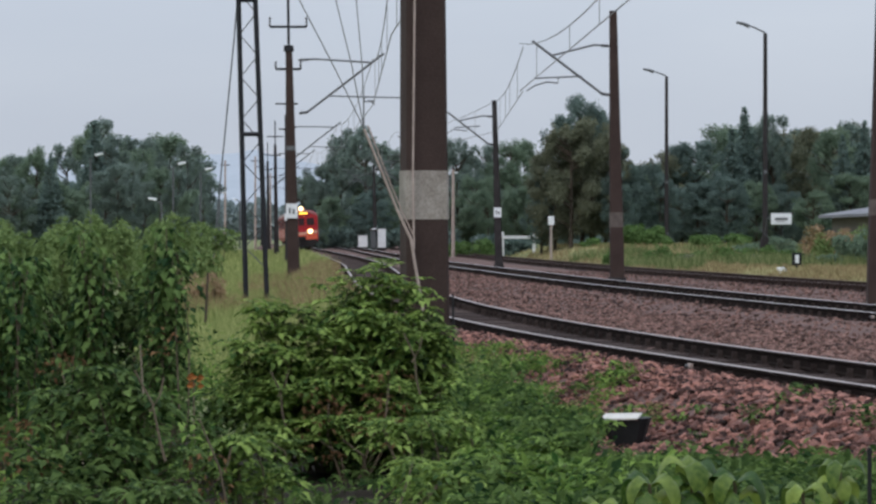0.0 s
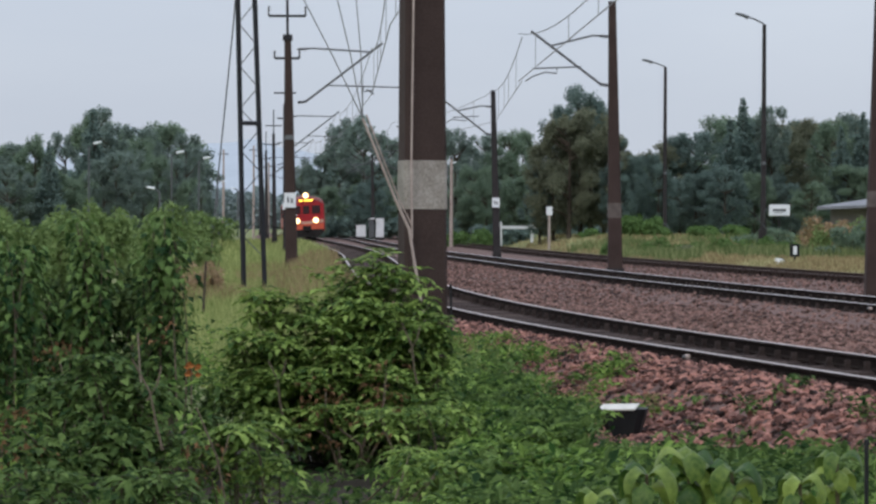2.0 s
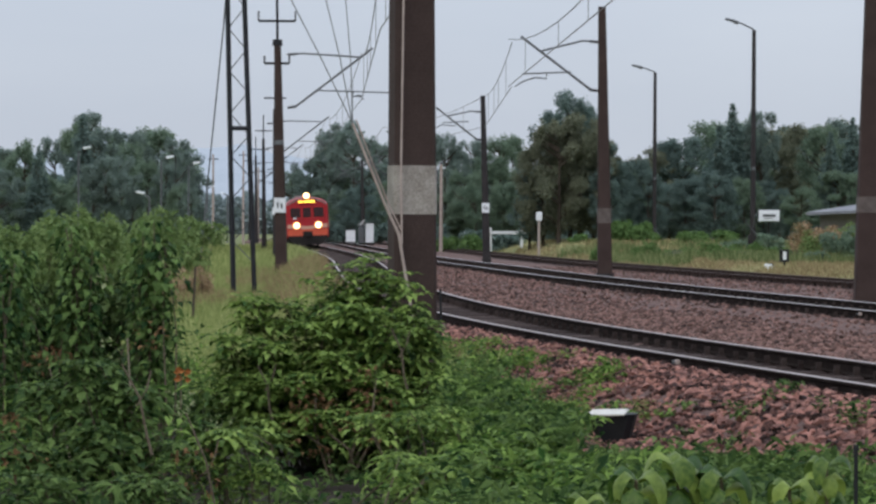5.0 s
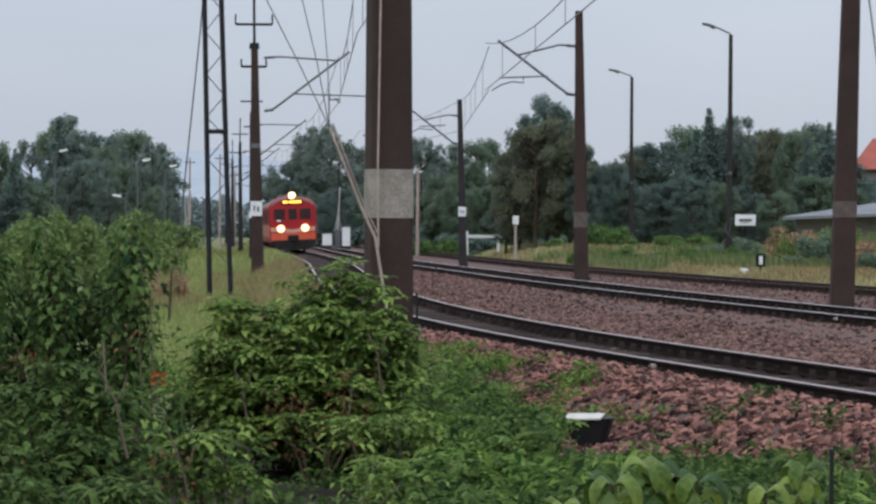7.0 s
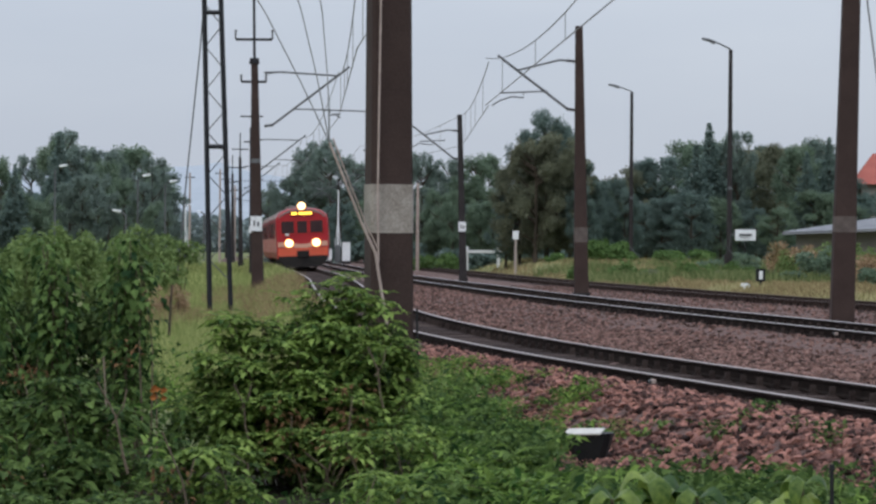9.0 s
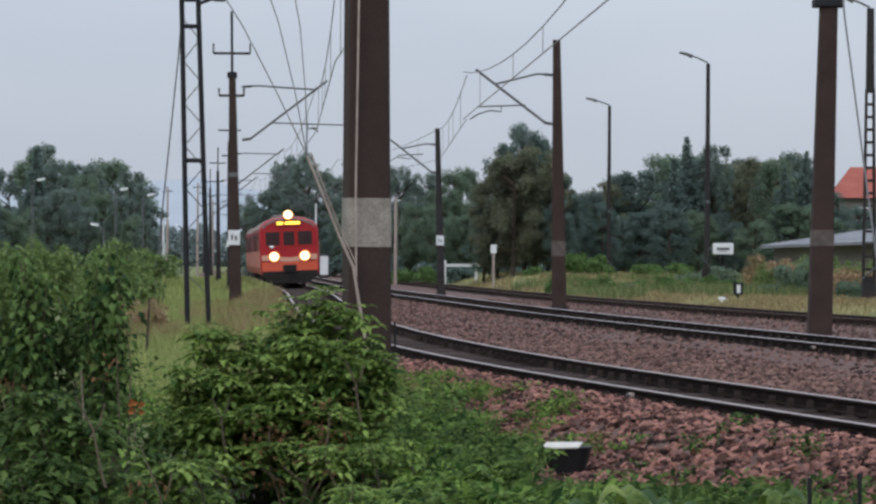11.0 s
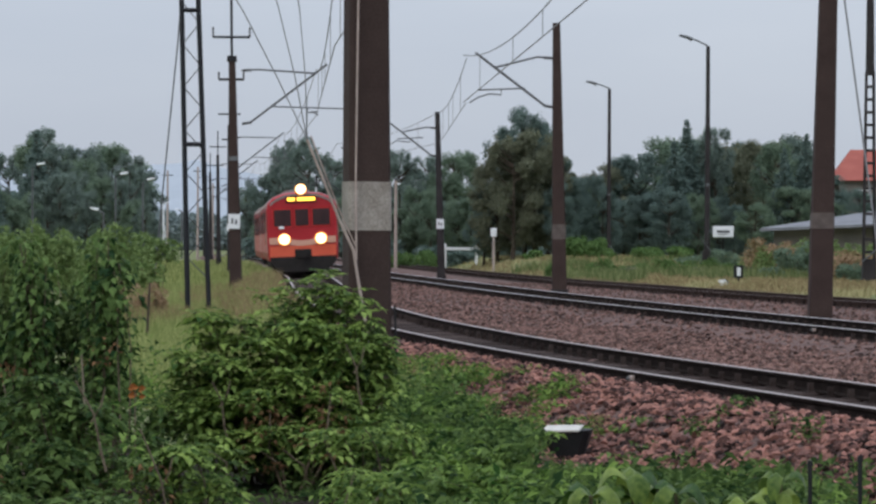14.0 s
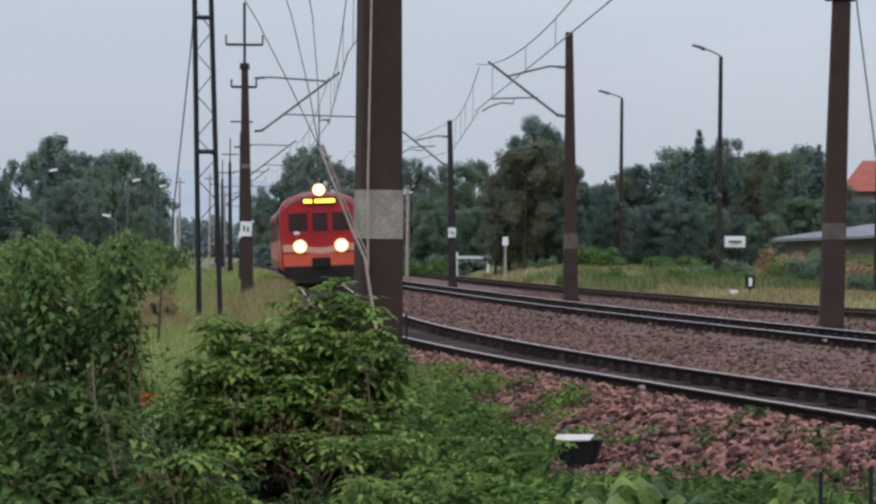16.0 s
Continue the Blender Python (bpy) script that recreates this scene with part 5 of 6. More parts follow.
def broad_plant(x, y, z, n, size, label):
    """A tall stem with large hanging folded leaves at the top."""
    top = thing("broadleaf_plant", label, "plant", pose(x, y, 0), "broad-leaved plants")
    bm = bmesh.new()
    tube(bm, [(0, 0, -0.55), (0.02, 0, 0.1), (0, 0, z)], 0.012, 0.006, 6)
    part("stem", bm, TWIG, top)
    for k in range(n):
        a = 2 * math.pi * k / n + random.uniform(-0.3, 0.3)
        L, W = size * random.uniform(0.8, 1.2), size * random.uniform(0.40, 0.54)
        z0 = z - 0.05 * (k % 3)
        verts, faces = [], []
        for j in range(9):
            u = j / 8
            r = L * (0.05 + 0.60 * math.sin(u * 1.65))
            zz = z0 + L * (0.34 * math.sin(min(1.0, u * 2.0) * 1.57) - 0.80 * u ** 2.4)
            w = W * math.sin(math.pi * (0.06 + 0.88 * u)) ** 0.6 * 0.5
            cx, cy = r * math.cos(a), r * math.sin(a)
            sx, sy = -math.sin(a), math.cos(a)
            verts += [(cx - sx * w, cy - sy * w, zz - w * 0.75), (cx, cy, zz), (cx + sx * w, cy + sy * w, zz - w * 0.75)]
        for j in range(8):
            for q in range(2):
                faces.append((j * 3 + q, j * 3 + q + 1, j * 3 + q + 4, j * 3 + q + 3))
        from_lists("leaf", verts, faces, LEAF_LARGE, top, smooth=True)
    return top


LEAF_LARGE = material("large_glossy_leaf", (0.035, 0.085, 0.014), (0.26, 0.34, 0.07), 0.45, 14, 60, 0.1, spread=0.4, through_light=0.3)
for x, y, z, n, s in ((0.62, 9.0, 0.74, 8, 0.16), (0.76, 9.2, 0.77, 9, 0.17), (0.88, 9.1, 0.74, 8, 0.16), (1.07, 9.0, 0.72, 8, 0.13), (1.19, 9.1, 0.78, 7, 0.12), (1.31, 8.8, 0.67, 7, 0.13), (1.40, 9.1, 0.66, 6, 0.12), (0.5, 9.6, 0.62, 7, 0.12)):
    broad_plant(x, y, z - 0.065, n + 2, s * 0.85, "tall weed with large drooping yellow-green leaves")

flower = thing("autumn_leaf_sprig", "sprig of orange and brown autumn leaves in the shrubs", "sprig", pose(-1.71, 21.5, 0.36))
for k in range(10):
    bm = bmesh.new()
    q = Vector((random.uniform(-0.07, 0.07), random.uniform(-0.04, 0.04), random.uniform(-0.05, 0.03)))
    vs = [bm.verts.new(q + Vector(p)) for p in ((-0.024, 0, 0), (0, -0.012, 0.02), (0.028, 0, 0.0), (0, -0.008, -0.02))]
    bm.faces.new(vs[:3])
    bm.faces.new((vs[0], vs[2], vs[3]))
    part("leaf", bm, FLOWER, flower)
bm = bmesh.new()
tube(bm, [(0.05, 0.05, -0.9), (0, 0.02, -0.4), (0, 0, 0.02)], 0.008, 0.004, 5)
part("stem", bm, TWIG, flower)


# ================= grass =================
def blades(name, label, pts, height, width, mat, seed):
    rng = np.random.default_rng(seed)
    p = np.array(pts, float)
    n = len(p)
    h = height * rng.uniform(0.5, 1.2, n)
    a = rng.uniform(-0.6, 0.6, n)
    lean = rng.normal(0, 0.3, (n, 2)) * h[:, None]
    w = width * rng.uniform(0.6, 1.3, n)
    l, r, t = p.copy(), p.copy(), p.copy()
    l[:, 0] -= w * np.cos(a); l[:, 1] -= w * np.sin(a)
    r[:, 0] += w * np.cos(a); r[:, 1] += w * np.sin(a)
    t[:, :2] += lean
    t[:, 2] += h
    v = np.stack([l, r, t], 1).reshape(-1, 3)
    f = np.arange(n * 3).reshape(-1, 3)
    return tagged(mesh_fast(name, v, f, mat), label, "grass", kind="stuff")


def scatter(n, y0, y1, xa, xb, keep=None, seed=0):
    rng = np.random.default_rng(seed)
    out = []
    while len(out) < n:
        y = y0 + (y1 - y0) * rng.uniform() ** 1.15
        x = xa(y) + (xb(y) - xa(y)) * rng.uniform()
        if keep is None or keep(x, y):
            z = ground_height(x, y)
            if NEAR_LINE.at(y) - 3.0 < x < NEAR_LINE.at(y):
                z = max(z, ballast_height(x, y))
            out.append((x, y, z - 0.02))
    return out


far_meadow = scatter(14000, 120, 285, lambda y: -0.085 * y, lambda y: NEAR_LINE.at(y) - 1.3, None, 41)
blades("meadow_grass", "pale green meadow grass far along the track", far_meadow, 0.4, 0.04, BLADES, 42)
meadow = scatter(42000, 35, 125, lambda y: -0.10 * y, lambda y: NEAR_LINE.at(y) - (1.3 if y > 55 else 2.3), None, 21)
blades("meadow_grass", "pale green meadow grass beside the track", meadow, 0.34, 0.012, BLADES, 22)
dry = scatter(7000, 60, 118, lambda y: -0.085 * y, lambda y: NEAR_LINE.at(y) - 1.1, lambda x, y: x > NEAR_LINE.at(y) - 2.6 or noise.noise(Vector((x * 0.5, y * 0.09, 4))) > 0.12, 23)
blades("dry_grass", "patches of straw-coloured dry grass", dry, 0.42, 0.014, STRAW, 24)
verge = scatter(26000, 95, 210, lambda y: SIDING.at(y) + 1.6, lambda y: 0.16 * y + 3, None, 25)
blades("verge_grass", "yellowish green grass behind the siding", verge, 0.22, 0.03, VERGE, 26)
tall = scatter(9000, 126, 168, lambda y: SIDING.at(y) + 3.2, lambda y: 0.15 * y + 3, lambda x, y: noise.noise(Vector((x * 0.45, y * 0.1, 33))) > 0.0, 29)
blades("verge_grass", "tall dull green grass and weeds on the verge", tall, 0.6, 0.03, TALLGRASS, 30)
verge2 = scatter(26000, 100, 200, lambda y: SIDING.at(y) + 1.4, lambda y: 0.16 * y + 3, lambda x, y: noise.noise(Vector((x * 0.3, y * 0.08, 9))) > -0.3, 27)
blades("dry_grass", "patches of straw-coloured dry grass", verge2, 0.28, 0.03, STRAW, 28)


# ================= trees =================
def tree_mesh(kind, seed):
    """Unit tree 10 m high, foot at the origin: trunk and limbs, crown of leaf clumps."""
    rng = np.random.default_rng(seed)
    random.seed(seed)
    blobs = []
    if kind == "spruce":
        for k in range(26):
            u = k / 25
            r = 2.4 * (1 - u) + 0.16
            for j in range(5):
                a = 2 * math.pi * (j + random.random()) / 5
                blobs.append((0.6 * r * math.cos(a), 0.6 * r * math.sin(a), 1.0 + 8.7 * u - 0.2 * r, (0.55 * r + 0.1) * random.uniform(0.7, 1.35), (0.55 * r + 0.1) * random.uniform(0.7, 1.35), 0.26 * random.uniform(0.7, 1.5)))
        size, n = 0.26, 7500
    elif kind == "poplar":
        for k in range(22):
            u = random.random()
            r = 1.25 * math.sin(math.pi * min(0.95, 0.12 + 0.8 * u)) + 0.15
            a = random.uniform(0, 6.3)
            blobs.append((0.7 * r * math.cos(a), 0.7 * r * math.sin(a), 1.6 + 8.0 * u, 0.55, 0.55, 0.8))
        size, n = 0.2, 8000
    elif kind == "birch":
        for k in range(52):
            u = random.random()
            r = 1.95 * math.sin(math.pi * min(0.97, 0.10 + 0.75 * u)) + 0.15
            a, q = random.uniform(0, 6.3), random.uniform(0.30, 0.62)
            blobs.append((r * math.cos(a) * random.uniform(0.3, 1.1), r * math.sin(a) * random.uniform(0.3, 1.1), 2.0 + 7.6 * u, q, q, q * random.uniform(0.8, 1.4)))
        size, n = 0.185, 9000
    else:
        for k in range(12):
            a, s = random.uniform(0, 6.3), random.uniform(0.2, 1.0)
            blobs.append((3.0 * s * math.cos(a), 3.0 * s * math.sin(a), 9.7 - 3.6 * s * random.uniform(0.5, 1.4), 0.42, 0.42, random.uniform(0.4, 0.9)))
        for k in range(58):
            u = random.random()
            r = 2.8 * math.sin(math.pi * min(0.95, 0.18 + 0.70 * u)) + 0.1
            a, q = random.uniform(0, 6.3), random.uniform(0.45, 0.92)
            blobs.append((r * math.cos(a) * random.uniform(0.35, 1.08), r * math.sin(a) * random.uniform(0.35, 1.08), 1.2 + 8.2 * u, q, q, q * random.uniform(0.6, 1.1)))
        size, n = 0.19, 15000
    c, d = sample_blobs(blobs, n, rng, 0.15)
    v, f = leaves(c, d, size, size * 0.75, 0.3, 0.2, rng)
    bm = bmesh.new()
    top = 9.2 if kind in ("spruce", "poplar") else 7.5
    tube(bm, [(0, 0, -0.3), (0.05, 0.02, 2.0), (-0.04, 0.05, 4.5), (0.05, 0, top)], 0.20, 0.04, 8)
    for b in blobs[:: 3 if kind != "spruce" else 9]:
        z = max(1.2, b[2] - 1.2)
        tube(bm, [(0, 0, z), (b[0] * 0.5, b[1] * 0.5, z + 0.5), (b[0], b[1], b[2])], 0.07, 0.02, 5)
    return v, f, bm


MODELS = {}


def model(kind, seed, mat, label):
    t = thing("tree", label, "tree")
    v, f, bm = tree_mesh(kind, seed)
    mesh_fast("crown", v, f, mat, t)
    part("trunk", bm, BARK, t)
    return t


def plant_tree(kind, mat, label, x, y, z, height, width=1.0, turn=0.0, group=""):
    key = (kind, mat.name, random.randrange(3))
    if key not in MODELS:
        MODELS[key] = [model(kind, len(MODELS) * 13 + 50, mat, label)]
        t = MODELS[key][0]
    else:
        t = copy_thing(MODELS[key][0], pose(0, 0, 0))
    s = height / 10
    t.scale = (s * width, s * width, s)
    t.location, t.rotation_euler = (x, y, z), (0, 0, turn)
    return tagged(t, label, "tree", group)


random.seed(5)
K = 1 / 5500


def wood(tops, y, dy, kinds, zoff, group, step=30, jitter=30, wide=1.1):
    """A belt of trees whose tops follow a skyline given as angles across and up (in 1/5500 rad)."""
    a0, a1 = tops[0][0], tops[-1][0]
    a = a0
    xs, hs = [p[0] for p in tops], [p[1] for p in tops]
    while a <= a1:
        d = y + random.uniform(-dy, dy)
        kind, mat, label = random.choice(kinds)
        up = float(np.interp(a, xs, hs)) + 16 + random.uniform(-jitter, jitter * 0.5)
        x = a * d * K
        h = EYE + up * d * K - ground_height(x, d) + zoff
        plant_tree(kind, mat, label, x, d, ground_height(x, d), max(1.6, h), wide * random.uniform(0.7, 1.25), random.uniform(0, 6.3), group)
        a += step * random.uniform(0.7, 1.3)


BROWN = ("broad", LEAF_BROWN, "tall dull brownish green tree with a rounded top")
CROWN = ("broad", LEAF_DARK, "tall dark green tree crown rising over its neighbours")
FAR = ("birch", LEAF_HAZE_GREY, "distant tree, leaves tinted grey-green for haze")
BROAD = ("broad", LEAF_TREE, "mid green broadleaved tree in a dense belt")
BROAD_D = ("broad", LEAF_DARK, "dark green broadleaved tree in a dense belt")
BIRCH = ("birch", LEAF_HAZE_GREY, "birch with a loose airy crown, greyed for haze")
POPLAR = ("poplar", LEAF_TREE, "slender upright green tree")
SPRUCE = ("spruce", LEAF_DARK, "dark pointed spruce among other trees")
wood([(-830, 110), (-784, 132), (-740, 135), (-690, 112), (-657, 138), (-616, 168), (-582, 158), (-555, 142), (-494, 154), (-466, 152), (-426, 135), (-400, 100)], 215, 18, [BROAD, BIRCH, BIRCH, POPLAR], 0, "trees left of the line", 26)
wood([(-830, 70), (-700, 60), (-560, 90), (-480, 100), (-400, 60)], 185, 8, [BIRCH, BROAD, BIRCH], 0, "trees left of the line", 30)
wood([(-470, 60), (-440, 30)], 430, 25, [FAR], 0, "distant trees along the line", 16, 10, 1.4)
wood([(-240, 75), (-200, 125), (-150, 155), (-110, 145), (-70, 115), (-20, 120)], 330, 20, [BIRCH, BROAD, BIRCH], 0, "trees beyond the crossing", 22)
wood([(-215, 40), (0, 60)], 300, 8, [BROAD_D, BROAD], 0, "trees beyond the crossing", 22)
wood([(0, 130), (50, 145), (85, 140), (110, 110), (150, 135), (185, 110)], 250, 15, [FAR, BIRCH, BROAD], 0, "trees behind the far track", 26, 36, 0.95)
wood([(10, 60), (185, 70)], 225, 6, [BROAD, BIRCH], 0, "trees behind the far track", 28)
wood([(330, 95), (351, 124), (400, 125), (439, 152), (480, 138), (526, 160), (560, 180), (599, 180), (621, 153), (679, 161), (709, 171), (765, 172), (785, 150), (800, 85), (950, 80)], 225, 14, [BROAD, BROAD_D, BIRCH, BROWN, BROAD_D, SPRUCE], 0, "trees behind the siding", 26)
wood([(330, 70), (950, 75)], 200, 6, [BROAD_D, BROAD], 0, "trees behind the siding", 30)
for a, up, d, kd, w in ((236, 212, 197, CROWN, 0.9), (280, 216, 198, CROWN, 0.9), (258, 240, 196, CROWN, 0.8), (210, 160, 191, BROWN, 0.9), (300, 172, 192, BROWN, 0.9), (238, 196, 189, BROWN, 0.95), (276, 200, 190, BROWN, 0.95), (320, 150, 191, BROAD_D, 0.9), (185, 100, 192, BROAD_D, 0.9), (320, 105, 188, BROAD_D, 0.8), (352, 112, 194, BROAD_D, 0.8), (382, 122, 196, BROAD_D, 0.7), (548, 214, 205, SPRUCE, 1.0), (570, 186, 207, BIRCH, 0.8), (526, 178, 203, SPRUCE, 1.1), (599, 203, 206, BIRCH, 0.75), (709, 180, 204, BROAD, 0.8), (764, 190, 203, SPRUCE, 1.0), (-614, 190, 200, SPRUCE, 1.0), (-592, 165, 203, BIRCH, 1.0), (590, 170, 206, BIRCH, 1.0), (-694, 132, 180, SPRUCE, 0.95), (725, 165, 200, SPRUCE, 1.0), (-130, 165, 305, BIRCH, 1.3)):
    x = a * d * K
    plant_tree(*kd, x, d, ground_height(x, d), EYE + up * d * K - ground_height(x, d), w, a * 0.1)


# woods that close the view behind the belts
cw = []
rw = np.random.default_rng(77)
for _ in range(26000):
    y = rw.uniform(370, 410)
    a = rw.uniform(-900, 1000)
    t = 80 + 22 * noise.noise(Vector((a * 0.02, 0, 7))) + 10 * noise.noise(Vector((a * 0.09, 0, 2)))
    if -430 < a < -235:
        continue
    cw.append((a * y * K, y, -1.5 + (2.9 + t * y * K) * rw.uniform(0.0, 1.0) ** 0.8))
cw = np.array(cw)
v, f = leaves(cw, rw.normal(0, 1, cw.shape), 1.0, 0.8, 0.2, 0.2, rw)
tagged(mesh_fast("far_woods", v, f, LEAF_DARK), "dense far woods closing the view", "woods", kind="stuff")


# haze is put into this leaf colour as a pale blue-grey
LEAF_HAZE = material("distant_foliage_haze_tint", (0.20, 0.25, 0.255), (0.30, 0.355, 0.355), 0.9, 0.05, 1, 0.0, island=0.2, through_light=0.1)
gw = []
for _ in range(9000):
    y = rw.uniform(640, 690)
    a = rw.uniform(-520, -180)
    t = 40 + 26 * noise.noise(Vector((a * 0.03, 0, 17))) + 9 * noise.noise(Vector((a * 0.12, 0, 2)))
    gw.append((a * y * K, y, -2.0 + (3.4 + t * y * K) * rw.uniform(0.0, 1.0) ** 0.8))
gw = np.array(gw)
v, f = leaves(gw, rw.normal(0, 1, gw.shape), 1.3, 1.0, 0.2, 0.2, rw)
tagged(mesh_fast("far_woods", v, f, LEAF_HAZE), "woods far along the line, tinted blue-grey for haze", "woods", kind="stuff")


RUSTY = material("rusty_dry_weed", (0.28, 0.19, 0.115), (0.50, 0.36, 0.235), 0.9, 1, 20, 0.0, island=0.5, through_light=0.25)
# shrubs in the middle distance
def thicket(spans, mat, label, group, n=520, size=0.2):
    for a, up, d, w in spans:
        x = a * d * K
        h = max(0.6, EYE + up * d * K - ground_height(x, d))
        z = ground_height(x, d)
        r = w * d * K / 2
        blobs = [(random.uniform(-0.7, 0.7) * r, random.uniform(-0.7, 0.7) * r, h * random.uniform(0.2, 0.85), r * 0.5, r * 0.5, h * 0.22) for _ in range(9)]
        t = thing("shrub", label, "shrub", pose(x, d, z), group)
        v, f = leaves(*sample_blobs(blobs, n), size, size * 0.7, 0.3)
        mesh_fast("foliage", v, f, mat, t)
        stems(t, (0, 0, -0.1), [b[:3] for b in blobs[:5]], 0.02)


thicket([(-784 + 38 * k + random.uniform(-10, 10), random.uniform(-12, 22), random.uniform(58, 85), 75) for k in range(9)], LEAF_SOFT, "rounded green shrub at the meadow's edge", "shrubs at the meadow's edge", 900, 0.13)
thicket([(-800 + 45 * k, random.uniform(-8, 10), random.uniform(95, 110), 85) for k in range(10)], LEAF_SOFT, "soft green shrub at the meadow's edge", "shrubs at the meadow's edge", 800, 0.18)
thicket([(40, -25, 200, 60), (75, -22, 205, 60), (280, -20, 180, 50), (345, -8, 178, 50), (370, -2, 176, 50), (395, -15, 176, 50), (480, -15, 172, 60), (530, -12, 170, 60), (358, 4, 182, 46), (384, 2, 183, 40)], LEAF_VERGE, "green shrub on the grass behind the siding", "shrubs behind the siding", 800, 0.22)
thicket([(620, -20, 150, 50), (735, -18, 130, 50), (760, -5, 131, 45), (700, -50, 128, 50), (850, -40, 118, 60), (560, -30, 160, 60), (590, -18, 158, 60)], LEAF_TREE, "yellowish green shrub near the shed", "shrubs behind the siding", 700, 0.16)
thicket([(a + random.uniform(-10, 10), up, random.uniform(141, 153), w) for a, up, w in ((310, -42, 34), (392, -30, 50), (418, -44, 40), (462, -46, 56), (505, -34, 40), (548, -40, 60), (600, -28, 48), (640, -38, 44))], LEAF_VERGE, "fresh green waist-high shrub on the verge", "shrubs behind the siding", 800, 0.12)
thicket([(a, up, random.uniform(136, 142), w) for a, up, w in ((440, -58, 40), (575, -52, 34), (660, -48, 44))], LEAF_BROWN, "dull olive weed bush on the verge", "shrubs behind the siding", 500, 0.10)
thicket([(685, 2, 138, 50), (710, -10, 139, 45), (845, -20, 128, 50), (830, -28, 127, 50)], STRAW, "rusty brown withered shrub near the shed", "withered shrubs", 600, 0.14)

thicket([(-20 + 34 * k + random.uniform(-8, 8), random.uniform(-22, 0), random.uniform(206, 222), 66) for k in range(29)], LEAF_DARK, "dark undergrowth shrub at the foot of the trees", "undergrowth", 620, 0.3)
thicket([(-230 + 30 * k, random.uniform(-15, 5), random.uniform(288, 298), 50) for k in range(7)], LEAF_DARK, "dark undergrowth shrub at the foot of the trees", "undergrowth", 500, 0.4)
thicket([(690 + 26 * k + random.uniform(-8, 8), random.uniform(-14, 5), random.uniform(132, 140), 52) for k in range(10)], LEAF_SOFT, "yellowish green tall weeds before the shed", "tall weeds", 600, 0.14)
thicket([(672, 0, 141, 46), (716, -6, 137, 50), (770, -14, 133, 50), (835, -16, 126, 60), (870, -22, 125, 50)], RUSTY, "rusty brown dry weeds before the shed", "withered shrubs", 700, 0.14)

thicket([(-462, -84, 72, 56), (-428, -82, 73, 50), (-400, -84, 72, 44)], RUSTY, "peach brown dry weeds in the meadow", "withered shrubs", 700, 0.07)

# ================= buildings and distance =================
ROOFING = material("grey_sheet_roof", (0.13, 0.135, 0.15), (0.25, 0.255, 0.27), 0.7, 1, 20, 0.1)
PLASTER = material("stained_plaster", (0.16, 0.145, 0.13), (0.28, 0.255, 0.23), 0.9, 0.7, 15, 0.2)
TILE = material("red_tile_roof", (0.27, 0.07, 0.055), (0.40, 0.12, 0.09), 0.8, 1.0, 12, 0.4)
shed = thing("shed", "low plastered shed with an overhanging grey sheet roof", "shed")
bm = bmesh.new()
lo = [(19.4, 151.2), (31, 145.2), (31, 157), (19.9, 152.4)]
hi = [2.0, 2.5, 3.6, 2.05]
vb = [bm.verts.new((x, y, -0.6)) for x, y in lo]
vt = [bm.verts.new((x, y, z - 0.12)) for (x, y), z in zip(lo, hi)]
for q in range(4):
    bm.faces.new((vb[q], vb[(q + 1) % 4], vt[(q + 1) % 4], vt[q]))
part("wall", bm, PLASTER, shed)
bm = bmesh.new()
rf = [(18.6, 150.2, 1.96), (31.5, 143.6, 2.56), (31.5, 158, 3.85), (19.2, 152.6, 2.04)]
va = [bm.verts.new(p) for p in rf]
vb = [bm.verts.new((x, y, z - 0.14)) for x, y, z in rf]
bm.faces.new(va)
bm.faces.new(vb[::-1])
for q in range(4):
    bm.faces.new((vb[q], vb[(q + 1) % 4], va[(q + 1) % 4], va[q]))
bmesh.ops.recalc_face_normals(bm, faces=bm.faces[:])
part("roof", bm, ROOFING, shed)
bm = bmesh.new()
box(bm, 22.0, 22.9, 149.7, 149.85, 0.7, 1.4, 0.01)
part("window", bm, GLASS, shed)
house = thing("house", "house with a red tiled roof behind the trees", "house", pose(34.0, 232, 0, 0, 0, -6))
bm = bmesh.new()
box(bm, 0.7, 10.3, 0, 8, -0.5, 6.0)
part("wall", bm, PLASTER, house)
bm = bmesh.new()
v = [bm.verts.new(p) for p in ((0, -0.6, 5.9), (11, -0.6, 5.9), (11, 8.6, 5.9), (0, 8.6, 5.9), (1.7, 4, 8.35), (9.3, 4, 8.35))]
for q in ((0, 1, 5, 4), (2, 3, 4, 5), (0, 4, 3), (1, 2, 5), (0, 3, 2, 1)):
    bm.faces.new([v[i] for i in q])
part("roof", bm, TILE, house)
for x in (2.0, 4.6, 7.2):
    bm = bmesh.new()
    box(bm, x, x + 1.0, -0.04, 0.02, 3.9, 5.2, 0.01)
    w = part("window", bm, WHITE, house)
    bm = bmesh.new()
    box(bm, x + 0.1, x + 0.9, -0.05, -0.041, 4.0, 5.1)
    part("pane", bm, GLASS, w)


def street_lamp(x, y, z1, side, r=0.05):
    m = thing("street_lamp", "grey street lamp with a pale head among the trees", "street lamp", pose(x, y, 0), "street lamps")
    bm = bmesh.new()
    tube(bm, [(0, 0, -0.6), (0, 0, z1 - 0.2), (side * 0.3, 0, z1)], r, r * 0.8)
    part("pole", bm, GALV, m)
    bm = bmesh.new()
    tube(bm, [(side * 0.25, 0, z1 - 0.02), (side * 0.65, 0, z1 + 0.06)], 0.07, 0.05, 8)
    part("lamp_head", bm, WHITE, m)


